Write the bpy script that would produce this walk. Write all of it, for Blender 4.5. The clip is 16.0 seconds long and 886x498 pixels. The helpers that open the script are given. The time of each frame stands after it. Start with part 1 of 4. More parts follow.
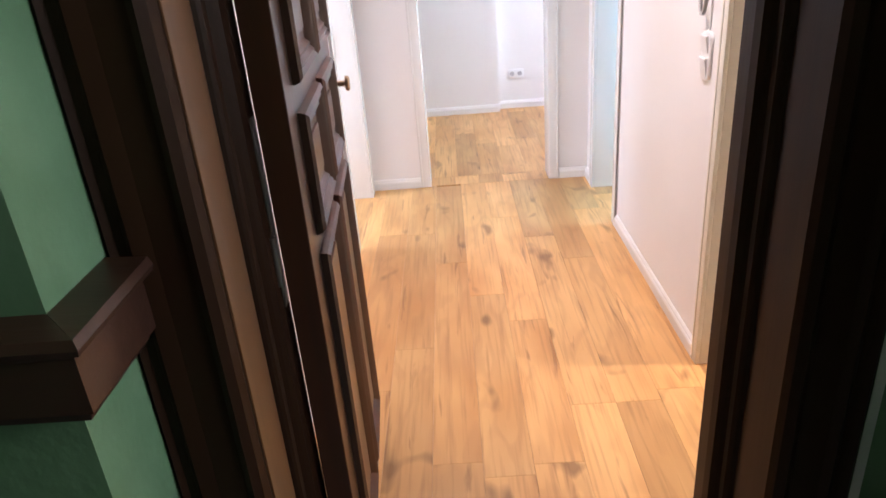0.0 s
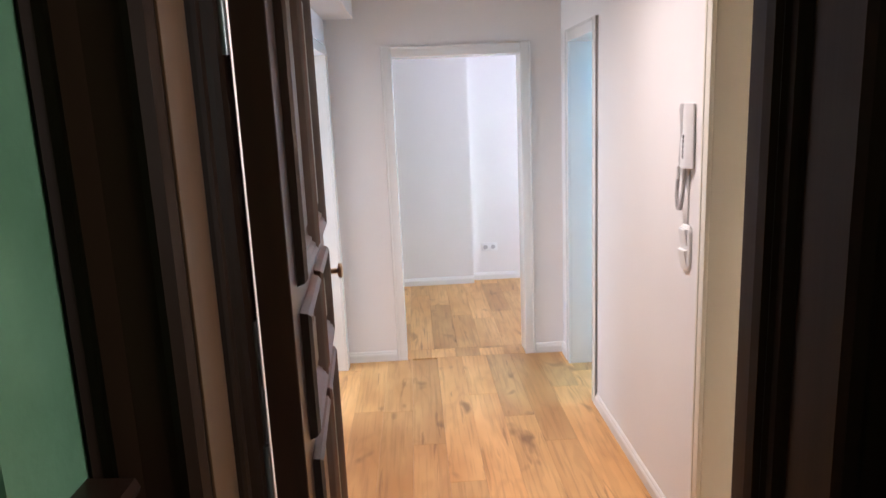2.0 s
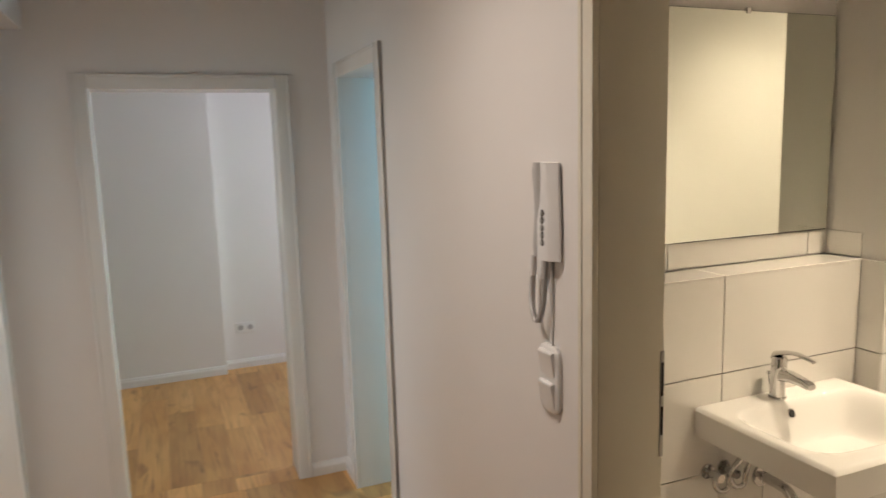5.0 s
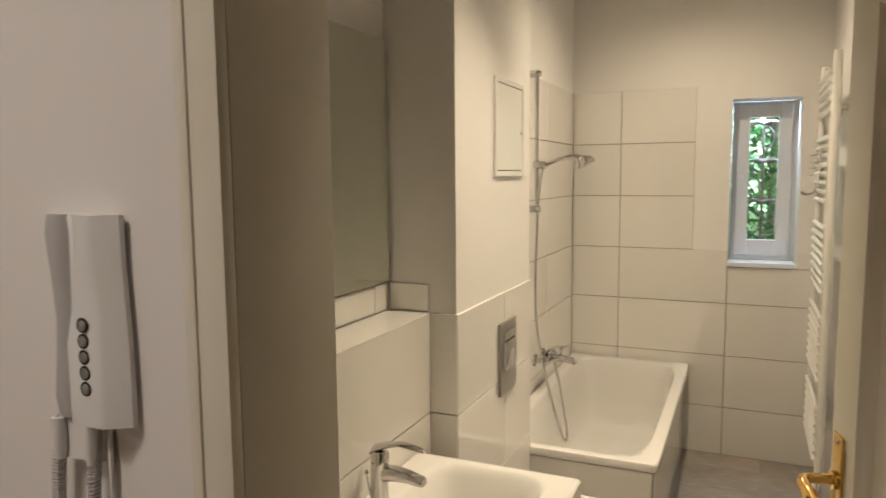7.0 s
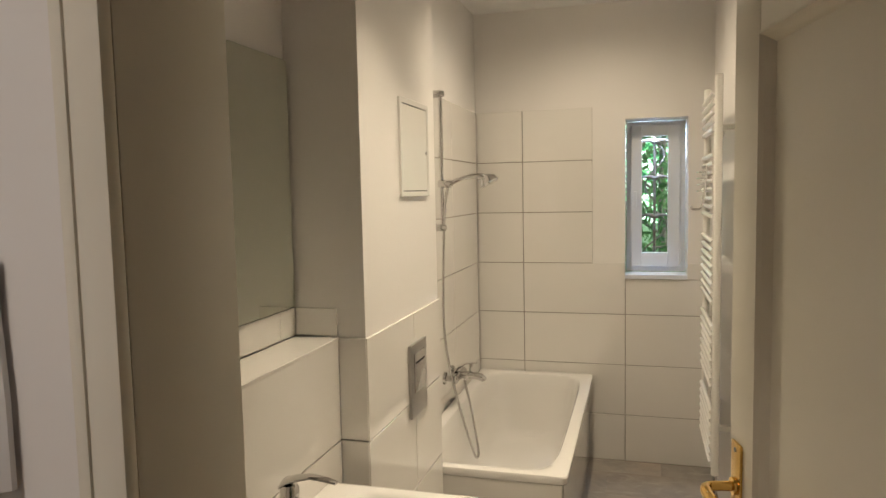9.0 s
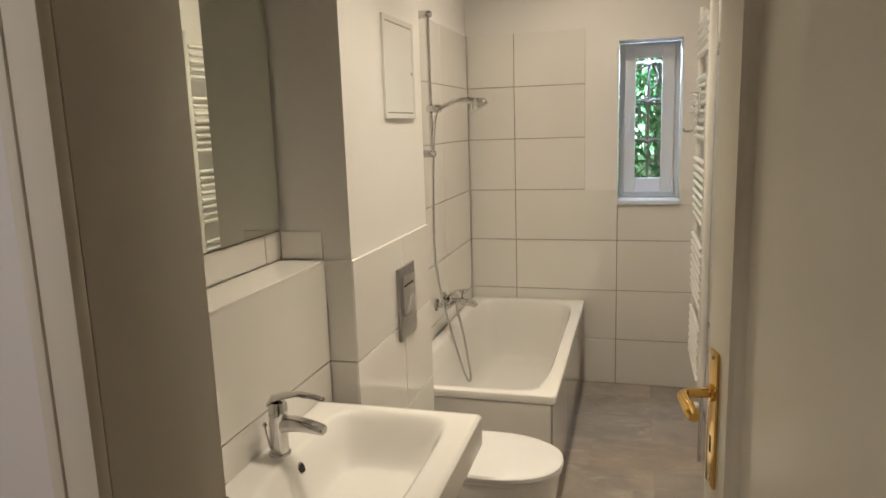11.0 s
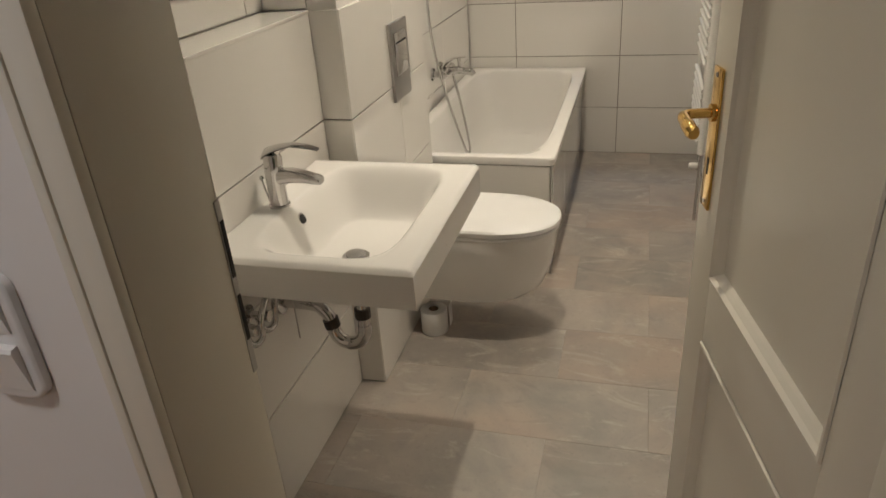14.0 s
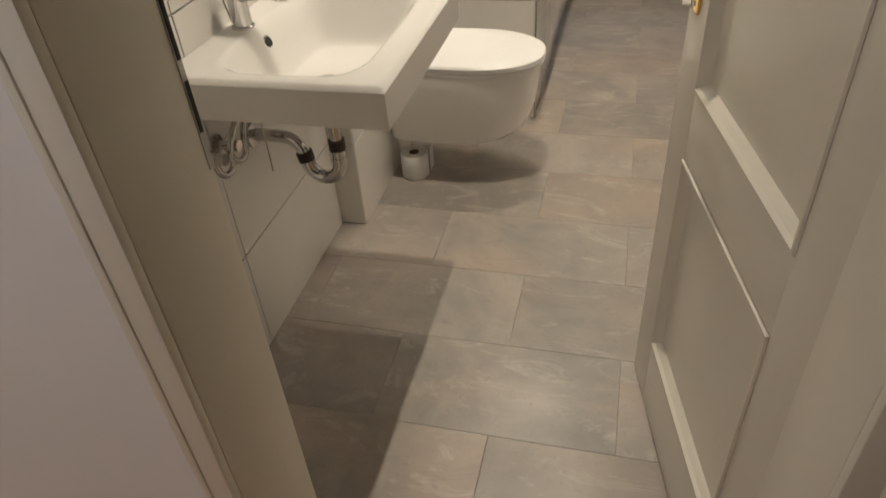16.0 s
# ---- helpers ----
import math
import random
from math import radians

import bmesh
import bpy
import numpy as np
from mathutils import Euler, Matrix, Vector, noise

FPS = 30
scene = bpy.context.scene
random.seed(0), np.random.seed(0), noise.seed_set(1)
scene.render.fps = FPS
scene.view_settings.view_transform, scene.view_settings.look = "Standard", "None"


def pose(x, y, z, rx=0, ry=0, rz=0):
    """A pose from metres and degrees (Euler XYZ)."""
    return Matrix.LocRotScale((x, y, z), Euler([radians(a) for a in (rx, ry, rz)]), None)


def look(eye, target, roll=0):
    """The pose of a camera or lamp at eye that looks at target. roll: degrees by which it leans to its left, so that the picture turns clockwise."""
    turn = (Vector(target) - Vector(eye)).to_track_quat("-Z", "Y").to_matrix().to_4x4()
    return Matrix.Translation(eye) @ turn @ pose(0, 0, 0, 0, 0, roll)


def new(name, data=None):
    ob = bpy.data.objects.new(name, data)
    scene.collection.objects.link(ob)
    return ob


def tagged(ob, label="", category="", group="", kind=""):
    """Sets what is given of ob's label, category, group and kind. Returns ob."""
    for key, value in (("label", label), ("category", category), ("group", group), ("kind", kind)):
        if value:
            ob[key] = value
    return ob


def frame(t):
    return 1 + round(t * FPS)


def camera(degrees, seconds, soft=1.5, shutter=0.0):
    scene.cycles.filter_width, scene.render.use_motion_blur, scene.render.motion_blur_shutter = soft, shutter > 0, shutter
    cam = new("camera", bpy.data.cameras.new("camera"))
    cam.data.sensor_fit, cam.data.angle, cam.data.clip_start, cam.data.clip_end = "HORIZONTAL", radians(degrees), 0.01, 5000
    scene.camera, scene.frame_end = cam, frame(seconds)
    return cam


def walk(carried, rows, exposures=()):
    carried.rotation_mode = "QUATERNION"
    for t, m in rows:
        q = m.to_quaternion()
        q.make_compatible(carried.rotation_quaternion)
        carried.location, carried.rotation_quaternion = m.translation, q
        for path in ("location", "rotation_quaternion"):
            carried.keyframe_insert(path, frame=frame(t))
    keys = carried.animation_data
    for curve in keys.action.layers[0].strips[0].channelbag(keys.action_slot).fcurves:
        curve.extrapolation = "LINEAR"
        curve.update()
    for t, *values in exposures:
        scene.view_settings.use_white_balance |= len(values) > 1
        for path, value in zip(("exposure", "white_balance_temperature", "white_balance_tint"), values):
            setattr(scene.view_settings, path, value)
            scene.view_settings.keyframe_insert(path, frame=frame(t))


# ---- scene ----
cam = camera(65.3, 16.0, shutter=0.4)
PATH = [
    (0, (0.519, 1.028, 1.591), (0.464, 2.843, 0.753), -4.6),
    (0.5, (0.488, 1.0, 1.613), (0.44, 2.864, 0.888), -3.7),
    (1, (0.457, 1.031, 1.626), (0.481, 2.944, 1.046), -2.9),
    (1.5, (0.467, 1.088, 1.65), (0.511, 3.031, 1.178), -3.1),
    (2, (0.452, 1.082, 1.658), (0.522, 3.04, 1.255), -2.5),
    (2.5, (0.419, 1.11, 1.678), (0.53, 3.083, 1.372), -2.1),
    (3, (0.415, 1.199, 1.675), (0.585, 3.174, 1.408), -1.4),
    (3.2, (0.448, 1.265, 1.675), (0.636, 3.24, 1.416), -1.2),
    (5.5, (0.66, 2.321, 1.675), (1.696, 4.005, 1.37), -0.7),
    (6, (0.78, 2.505, 1.694), (2.142, 3.944, 1.428), 0.7),
    (6.5, (0.858, 2.681, 1.682), (2.516, 3.784, 1.492), 0.1),
    (7, (0.891, 2.823, 1.668), (2.712, 3.624, 1.46), -0.5),
    (7.5, (0.893, 2.831, 1.677), (2.762, 3.515, 1.48), -0.5),
    (8, (0.907, 2.84, 1.681), (2.82, 3.397, 1.508), -0.9),
    (10.3, (0.906, 2.813, 1.682), (2.824, 3.355, 1.519), -1.4),
    (10.5, (0.917, 2.809, 1.667), (2.827, 3.358, 1.446), -1.6),
    (11, (0.927, 2.807, 1.64), (2.822, 3.343, 1.288), -1.9),
    (11.5, (0.925, 2.803, 1.619), (2.803, 3.329, 1.178), -2.3),
    (12, (0.928, 2.803, 1.596), (2.776, 3.338, 1.052), -2.8),
    (12.5, (0.932, 2.799, 1.571), (2.741, 3.336, 0.91), -3.2),
    (13, (0.93, 2.798, 1.551), (2.707, 3.327, 0.802), -3.7),
    (13.5, (0.935, 2.798, 1.535), (2.676, 3.316, 0.698), -4.4),
    (14, (0.932, 2.799, 1.519), (2.636, 3.316, 0.608), -4.3),
    (14.5, (0.93, 2.796, 1.505), (2.605, 3.304, 0.537), -4.3),
    (15, (0.929, 2.794, 1.474), (2.561, 3.291, 0.43), -4.6),
    (15.5, (0.932, 2.786, 1.444), (2.501, 3.267, 0.301), -4.8),
    (16, (0.927, 2.779, 1.414), (2.436, 3.231, 0.181), -4.7),
]
EXPOSURES = [(0, 1.9, 6050, 20), (1.5, 1.6, 6050, 17), (3.2, 1.35, 6250, 16), (5.3, 0.38, 6900, 8), (6.5, 0.05, 6900, 7), (8.0, -0.05, 6800, 7), (10.3, -0.1, 6500, 7), (14.5, -0.15, 6100, 7), (16, 0.1, 6100, 7)]
walk(cam, [(t, look(eye, target, roll)) for t, eye, target, roll in PATH], EXPOSURES)

# ---- world and lights ----
world = bpy.data.worlds.new("world")
scene.world = world
world.use_nodes = True
sky = world.node_tree.nodes.new("ShaderNodeTexSky")
sky.sky_type, sky.sun_disc = "NISHITA", False
sky.sun_elevation, sky.sun_rotation = radians(40), radians(200)
world.node_tree.links.new(sky.outputs["Color"], world.node_tree.nodes["Background"].inputs["Color"])
world.node_tree.nodes["Background"].inputs["Strength"].default_value = 0.15


def lamp(name, kind, m, power, colour, size=0.1, size_y=None):
    data = bpy.data.lights.new(name, kind)
    data.energy, data.color = power, colour
    if kind == "AREA":
        data.shape, data.size, data.size_y = "RECTANGLE", size, size_y or size
    else:
        data.shadow_soft_size = size
    ob = new(name, data)
    ob.matrix_world = m
    return ob


sun = lamp("sun", "SUN", look((-12, -14, 25), (0, 0, 0)), 4.0, (1.0, 0.95, 0.85))
sun.data.angle = radians(0.5)
WARM, DAY = (1.0, 0.84, 0.64), (0.74, 0.85, 1.0)
for at_x, at_y, power, cone, blend_out in ((2.82, 3.11, 92, 89, 1.0), (3.76, 3.11, 62, 120, 1.0), (4.42, 3.11, 36, 165, 1.0)):
    spot = lamp("bath_spot_lamp", "SPOT", look((at_x, at_y, 2.74), (at_x, at_y, 0)), power, WARM, 0.02)
    spot.data.spot_size, spot.data.spot_blend = radians(cone), blend_out
hall = lamp("hall_ceiling_lamp", "SPOT", look((0.60, 3.55, 2.74), (0.60, 3.55, 0)), 71, (1.0, 0.88, 0.81), 0.2)
hall.data.spot_size, hall.data.spot_blend = radians(140), 1.0
# daylight in the window openings of the rooms beyond the doors
lamp("far_window_light", "AREA", look((2.94, 6.6, 1.6), (0, 6.7, 1.5)), 17, (0.74, 0.755, 1.0), 1.3, 1.5)
lamp("side_window_light", "AREA", look((3.94, 5.05, 1.6), (1, 4.9, 1.3)), 22, (0.28, 0.62, 1.0), 0.85, 1.4)
lamp("left_window_light", "AREA", look((-2.14, 4.8, 1.6), (0, 5.0, 1.2)), 17, DAY, 0.95, 1.4)
lamp("bath_window_light", "AREA", look((5.432, 2.74, 2.066), (5.30, 2.74, 1.2)), 9, (0.55, 0.72, 1.0), 0.26, 0.04)
# stairwell fill added from the right, before a closed wall without a window
lamp("stair_fill_light", "AREA", look((2.34, 1.40, 1.7), (-0.5, 1.72, 1.3)), 9, (0.90, 1.0, 0.93), 0.6, 1.0)


# ---- materials ----
def material(name, colour, rough=0.5, metal=0.0, second=None, scale=6.0, stretch=(1, 1, 1), bump=0.0, bump_scale=80.0,
             coat=0.0, island=0.0, objects=0.0, detail=6.0, contrast=(0.35, 0.65), spec=0.5, fractal=0.5):
    """A node material: two noise scales between two colours, a fine bump, a random step by object."""
    mat = bpy.data.materials.new(name)
    mat.use_nodes = True
    nt = mat.node_tree
    nodes, link = nt.nodes, nt.links.new
    bsdf = nodes["Principled BSDF"]
    bsdf.inputs["Metallic"].default_value = metal
    bsdf.inputs["Roughness"].default_value = rough
    bsdf.inputs["Coat Weight"].default_value = coat
    bsdf.inputs["Specular IOR Level"].default_value = spec
    where = nodes.new("ShaderNodeTexCoord").outputs["Object"]
    mapping = nodes.new("ShaderNodeMapping")
    mapping.inputs["Scale"].default_value = stretch
    link(where, mapping.inputs["Vector"])
    big = nodes.new("ShaderNodeTexNoise")
    big.inputs["Scale"].default_value, big.inputs["Detail"].default_value, big.inputs["Roughness"].default_value = scale, detail, fractal
    link(mapping.outputs["Vector"], big.inputs["Vector"])
    ramp = nodes.new("ShaderNodeMapRange")
    ramp.inputs["From Min"].default_value, ramp.inputs["From Max"].default_value = contrast
    link(big.outputs["Fac"], ramp.inputs["Value"])
    mix = nodes.new("ShaderNodeMix")
    mix.data_type = "RGBA"
    other = second or tuple(c * 0.93 for c in colour)
    mix.inputs["A"].default_value, mix.inputs["B"].default_value = (*colour, 1), (*other, 1)
    link(ramp.outputs["Result"], mix.inputs["Factor"])
    out = mix.outputs["Result"]
    if objects:
        info = nodes.new("ShaderNodeObjectInfo")
        hsv = nodes.new("ShaderNodeHueSaturation")
        step = nodes.new("ShaderNodeMapRange")
        step.inputs["To Min"].default_value, step.inputs["To Max"].default_value = 1 - objects, 1 + objects
        link(info.outputs["Random"], step.inputs["Value"])
        link(step.outputs["Result"], hsv.inputs["Value"])
        link(out, hsv.inputs["Color"])
        out = hsv.outputs["Color"]
    link(out, bsdf.inputs["Base Color"])
    if bump:
        fine = nodes.new("ShaderNodeTexNoise")
        fine.inputs["Scale"].default_value, fine.inputs["Detail"].default_value = bump_scale, 4
        link(mapping.outputs["Vector"], fine.inputs["Vector"])
        relief = nodes.new("ShaderNodeBump")
        relief.inputs["Strength"].default_value, relief.inputs["Distance"].default_value = bump, 0.002
        link(fine.outputs["Fac"], relief.inputs["Height"])
        link(relief.outputs["Normal"], bsdf.inputs["Normal"])
    return mat


def oak_material():
    """Oiled oak planks: long grain, cathedral rings and dark knots, a different stretch of wood on each plank."""
    mat = bpy.data.materials.new("oak planks")
    mat.use_nodes = True
    nt = mat.node_tree
    nodes, link = nt.nodes, nt.links.new
    bsdf = nodes["Principled BSDF"]
    bsdf.inputs["Roughness"].default_value = 0.42
    coord, info = nodes.new("ShaderNodeTexCoord"), nodes.new("ShaderNodeObjectInfo")
    shift = nodes.new("ShaderNodeVectorMath")
    shift.operation = "MULTIPLY_ADD"
    comb = nodes.new("ShaderNodeCombineXYZ")
    for axis in ("X", "Y", "Z"):
        link(info.outputs["Random"], comb.inputs[axis])
    link(comb.outputs["Vector"], shift.inputs[0])
    shift.inputs[1].default_value = (31, 57, 13)
    link(coord.outputs["Object"], shift.inputs[2])

    def noise_at(scale, stretch, detail, distortion=0.0):
        m = nodes.new("ShaderNodeMapping")
        m.inputs["Scale"].default_value = stretch
        link(shift.outputs["Vector"], m.inputs["Vector"])
        n = nodes.new("ShaderNodeTexNoise")
        n.inputs["Scale"].default_value, n.inputs["Detail"].default_value = scale, detail
        n.inputs["Distortion"].default_value = distortion
        link(m.outputs["Vector"], n.inputs["Vector"])
        return n.outputs["Fac"], m.outputs["Vector"]

    def ranged(value, a, b, c=0.0, d=1.0):
        r = nodes.new("ShaderNodeMapRange")
        r.inputs["From Min"].default_value, r.inputs["From Max"].default_value = a, b
        r.inputs["To Min"].default_value, r.inputs["To Max"].default_value = c, d
        link(value, r.inputs["Value"])
        return r.outputs["Result"]

    def blend(factor, a, b, kind="MIX"):
        m = nodes.new("ShaderNodeMix")
        m.data_type, m.blend_type = "RGBA", kind
        link(factor, m.inputs["Factor"])
        for key, value in (("A", a), ("B", b)):
            if isinstance(value, tuple):
                m.inputs[key].default_value = (*value, 1)
            else:
                link(value, m.inputs[key])
        return m.outputs["Result"]

    field, _ = noise_at(3.2, (2.2, 0.45, 1), 2, 0.6)
    rings = nodes.new("ShaderNodeMath")
    rings.operation = "MULTIPLY"
    link(field, rings.inputs[0])
    rings.inputs[1].default_value = 26
    wave = nodes.new("ShaderNodeMath")
    wave.operation = "SINE"
    link(rings.outputs[0], wave.inputs[0])
    grain, _ = noise_at(40, (1.6, 0.06, 1), 6)
    patch, _ = noise_at(2.6, (1.4, 0.5, 1), 3)
    col = blend(ranged(patch, 0.3, 0.7), (0.72, 0.42, 0.165), (0.53, 0.255, 0.082))
    col = blend(ranged(wave.outputs[0], 0.3, 1.0, 0.0, 0.2), col, (0.36, 0.17, 0.058))
    col = blend(ranged(grain, 0.5, 0.72, 0.0, 0.5), col, (0.33, 0.16, 0.055))
    knot, _ = noise_at(7.0, (1.0, 0.5, 1), 2, 0.3)
    col = blend(ranged(knot, 0.66, 0.76, 0.0, 0.75), col, (0.18, 0.08, 0.028))
    crack, _ = noise_at(9.0, (2.6, 0.22, 1), 4, 0.8)
    col = blend(ranged(crack, 0.62, 0.70, 0.0, 0.6), col, (0.24, 0.105, 0.036))
    hsv = nodes.new("ShaderNodeHueSaturation")
    link(ranged(info.outputs["Random"], 0, 1, 0.80, 1.2), hsv.inputs["Value"])
    link(col, hsv.inputs["Color"])
    link(hsv.outputs["Color"], bsdf.inputs["Base Color"])
    relief = nodes.new("ShaderNodeBump")
    relief.inputs["Strength"].default_value, relief.inputs["Distance"].default_value = 0.25, 0.001
    link(grain, relief.inputs["Height"])
    link(relief.outputs["Normal"], bsdf.inputs["Normal"])
    return mat


def slate_material():
    """Slate-look vinyl: cloudy grey and beige with pale scuffed ridges, another cut of the print on each tile."""
    mat = bpy.data.materials.new("grey slate vinyl tile")
    mat.use_nodes = True
    nt = mat.node_tree
    nodes, link = nt.nodes, nt.links.new
    bsdf = nodes["Principled BSDF"]
    coord, info = nodes.new("ShaderNodeTexCoord"), nodes.new("ShaderNodeObjectInfo")
    comb = nodes.new("ShaderNodeCombineXYZ")
    for axis in ("X", "Y", "Z"):
        link(info.outputs["Random"], comb.inputs[axis])
    shift = nodes.new("ShaderNodeVectorMath")
    shift.operation = "MULTIPLY_ADD"
    link(comb.outputs["Vector"], shift.inputs[0])
    shift.inputs[1].default_value = (37, 71, 19)
    link(coord.outputs["Object"], shift.inputs[2])

    def layer(scale, stretch, detail, rough, distortion, lo, hi, top=1.0):
        m = nodes.new("ShaderNodeMapping")
        m.inputs["Scale"].default_value = stretch
        m.inputs["Rotation"].default_value = (0, 0, 0.5)
        link(shift.outputs["Vector"], m.inputs["Vector"])
        n = nodes.new("ShaderNodeTexNoise")
        n.inputs["Scale"].default_value, n.inputs["Detail"].default_value = scale, detail
        n.inputs["Roughness"].default_value, n.inputs["Distortion"].default_value = rough, distortion
        link(m.outputs["Vector"], n.inputs["Vector"])
        q = nodes.new("ShaderNodeMapRange")
        q.inputs["From Min"].default_value, q.inputs["From Max"].default_value = lo, hi
        q.inputs["To Max"].default_value = top
        link(n.outputs["Fac"], q.inputs["Value"])
        return q.outputs["Result"]

    def over(factor, under, colour):
        m = nodes.new("ShaderNodeMix")
        m.data_type = "RGBA"
        link(factor, m.inputs["Factor"])
        if isinstance(under, tuple):
            m.inputs["A"].default_value = (*under, 1)
        else:
            link(under, m.inputs["A"])
        m.inputs["B"].default_value = (*colour, 1)
        return m.outputs["Result"]

    cloud = layer(3.4, (1, 1, 1), 6, 0.62, 0.5, 0.36, 0.66)
    beige = layer(2.2, (1, 0.7, 1), 4, 0.6, 0.3, 0.46, 0.66, 0.6)
    ridge = layer(8.0, (1.0, 0.35, 1), 10, 0.72, 1.6, 0.54, 0.68, 0.65)
    dark = layer(9.0, (0.8, 0.4, 1), 8, 0.7, 1.2, 0.60, 0.72, 0.5)
    speck = layer(70, (1, 1, 1), 3, 0.6, 0.0, 0.58, 0.72, 0.35)
    col = over(cloud, (0.37, 0.325, 0.285), (0.25, 0.235, 0.215))
    col = over(beige, col, (0.42, 0.325, 0.26))
    col = over(dark, col, (0.20, 0.185, 0.17))
    col = over(ridge, col, (0.53, 0.48, 0.425))
    col = over(speck, col, (0.22, 0.205, 0.19))
    hsv = nodes.new("ShaderNodeHueSaturation")
    step = nodes.new("ShaderNodeMapRange")
    step.inputs["To Min"].default_value, step.inputs["To Max"].default_value = 0.9, 1.1
    link(info.outputs["Random"], step.inputs["Value"])
    link(step.outputs["Result"], hsv.inputs["Value"])
    link(col, hsv.inputs["Color"])
    link(hsv.outputs["Color"], bsdf.inputs["Base Color"])
    gloss = nodes.new("ShaderNodeMapRange")
    gloss.inputs["To Min"].default_value, gloss.inputs["To Max"].default_value = 0.3, 0.46
    link(cloud, gloss.inputs["Value"])
    link(gloss.outputs["Result"], bsdf.inputs["Roughness"])
    relief = nodes.new("ShaderNodeBump")
    relief.inputs["Strength"].default_value, relief.inputs["Distance"].default_value = 0.35, 0.0015
    link(ridge, relief.inputs["Height"])
    link(relief.outputs["Normal"], bsdf.inputs["Normal"])
    return mat


def glass_material():
    mat = bpy.data.materials.new("window glass")
    mat.use_nodes = True
    bsdf = mat.node_tree.nodes["Principled BSDF"]
    bsdf.inputs["Transmission Weight"].default_value, bsdf.inputs["Roughness"].default_value = 1.0, 0.0
    bsdf.inputs["IOR"].default_value = 1.1
    return mat


def garden_material():
    """The garden seen through the small window: sunlit leaves with sky between, dark shrubs below, painted as emission.
    """
    mat = bpy.data.materials.new("glowing garden backdrop")
    mat.use_nodes = True
    nt = mat.node_tree
    nodes, link = nt.nodes, nt.links.new
    nodes.remove(nodes["Principled BSDF"])
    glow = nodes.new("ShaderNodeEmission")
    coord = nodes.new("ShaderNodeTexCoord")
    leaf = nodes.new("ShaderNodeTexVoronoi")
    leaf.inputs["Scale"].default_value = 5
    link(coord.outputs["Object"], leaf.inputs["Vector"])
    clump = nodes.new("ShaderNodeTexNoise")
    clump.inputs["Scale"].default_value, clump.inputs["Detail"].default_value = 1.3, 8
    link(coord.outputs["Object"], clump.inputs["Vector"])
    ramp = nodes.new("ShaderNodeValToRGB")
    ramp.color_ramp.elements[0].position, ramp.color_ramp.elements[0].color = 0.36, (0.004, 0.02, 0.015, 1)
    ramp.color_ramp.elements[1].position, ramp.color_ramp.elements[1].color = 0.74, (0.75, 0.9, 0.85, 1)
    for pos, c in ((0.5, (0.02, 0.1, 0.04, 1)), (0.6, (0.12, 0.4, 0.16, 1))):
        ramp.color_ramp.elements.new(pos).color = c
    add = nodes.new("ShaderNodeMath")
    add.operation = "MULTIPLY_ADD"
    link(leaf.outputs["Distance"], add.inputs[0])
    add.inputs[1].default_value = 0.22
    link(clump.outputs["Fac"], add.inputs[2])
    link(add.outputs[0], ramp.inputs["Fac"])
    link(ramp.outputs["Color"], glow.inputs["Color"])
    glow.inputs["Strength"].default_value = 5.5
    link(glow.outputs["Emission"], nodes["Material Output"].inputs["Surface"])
    return mat


PAINT = material("white wall paint", (0.80, 0.775, 0.75), 0.6, second=(0.77, 0.745, 0.72), scale=1.2, bump=0.12, bump_scale=60)
CEIL = material("white ceiling paint", (0.8, 0.79, 0.77), 0.8, bump=0.15, bump_scale=90)
LACQUER = material("white lacquer", (0.78, 0.765, 0.73), 0.25, second=(0.75, 0.73, 0.69), scale=2, bump=0.05, bump_scale=30)
CREAM = material("cream door lacquer", (0.74, 0.70, 0.60), 0.28, second=(0.70, 0.66, 0.56), scale=2, bump=0.08, bump_scale=25)
TILE = material("glazed wall tile", (0.80, 0.775, 0.735), 0.02, scale=1.5, spec=1.0, coat=0.5, second=(0.775, 0.75, 0.71), objects=0.015)
GROUT = material("tile grout", (0.20, 0.165, 0.13), 0.9, scale=14, bump=0.3)
CERAMIC = material("sanitary ceramic", (0.83, 0.81, 0.78), 0.06, scale=1, second=(0.82, 0.80, 0.77))
ENAMEL = material("bathtub enamel", (0.82, 0.80, 0.77), 0.10, scale=1, second=(0.81, 0.79, 0.76))
PLASTIC = material("white plastic", (0.82, 0.81, 0.80), 0.35, scale=3)
# the handset's shaded side is put into this grey; the cord shares it
HANDSET = material("grey plastic with handset shade", (0.50, 0.485, 0.475), 0.4, scale=3)
GREYPLASTIC = material("grey plastic", (0.42, 0.40, 0.40), 0.4, scale=3)
CHROME = material("chrome", (0.62, 0.61, 0.60), 0.09, 1.0, scale=8, second=(0.56, 0.55, 0.54))
STEEL = material("brushed steel", (0.42, 0.41, 0.40), 0.28, 1.0, scale=20, stretch=(1, 1, 0.1))
BRASS = material("polished brass", (0.78, 0.52, 0.18), 0.14, 1.0, scale=12, second=(0.66, 0.42, 0.13))
BRONZE = material("worn bronze", (0.50, 0.36, 0.24), 0.3, 1.0, scale=20, second=(0.36, 0.24, 0.15))
DARKWOOD = material("dark stained wood", (0.090, 0.025, 0.011), 0.36, scale=9, stretch=(1, 1, 0.06), second=(0.036, 0.012, 0.007), bump=0.2, bump_scale=70, coat=0.15)
FRAMEWOOD = material("black brown door frame", (0.036, 0.014, 0.007), 0.5, spec=0.15, scale=9, stretch=(1, 1, 0.06), second=(0.020, 0.008, 0.004), bump=0.12, bump_scale=60)
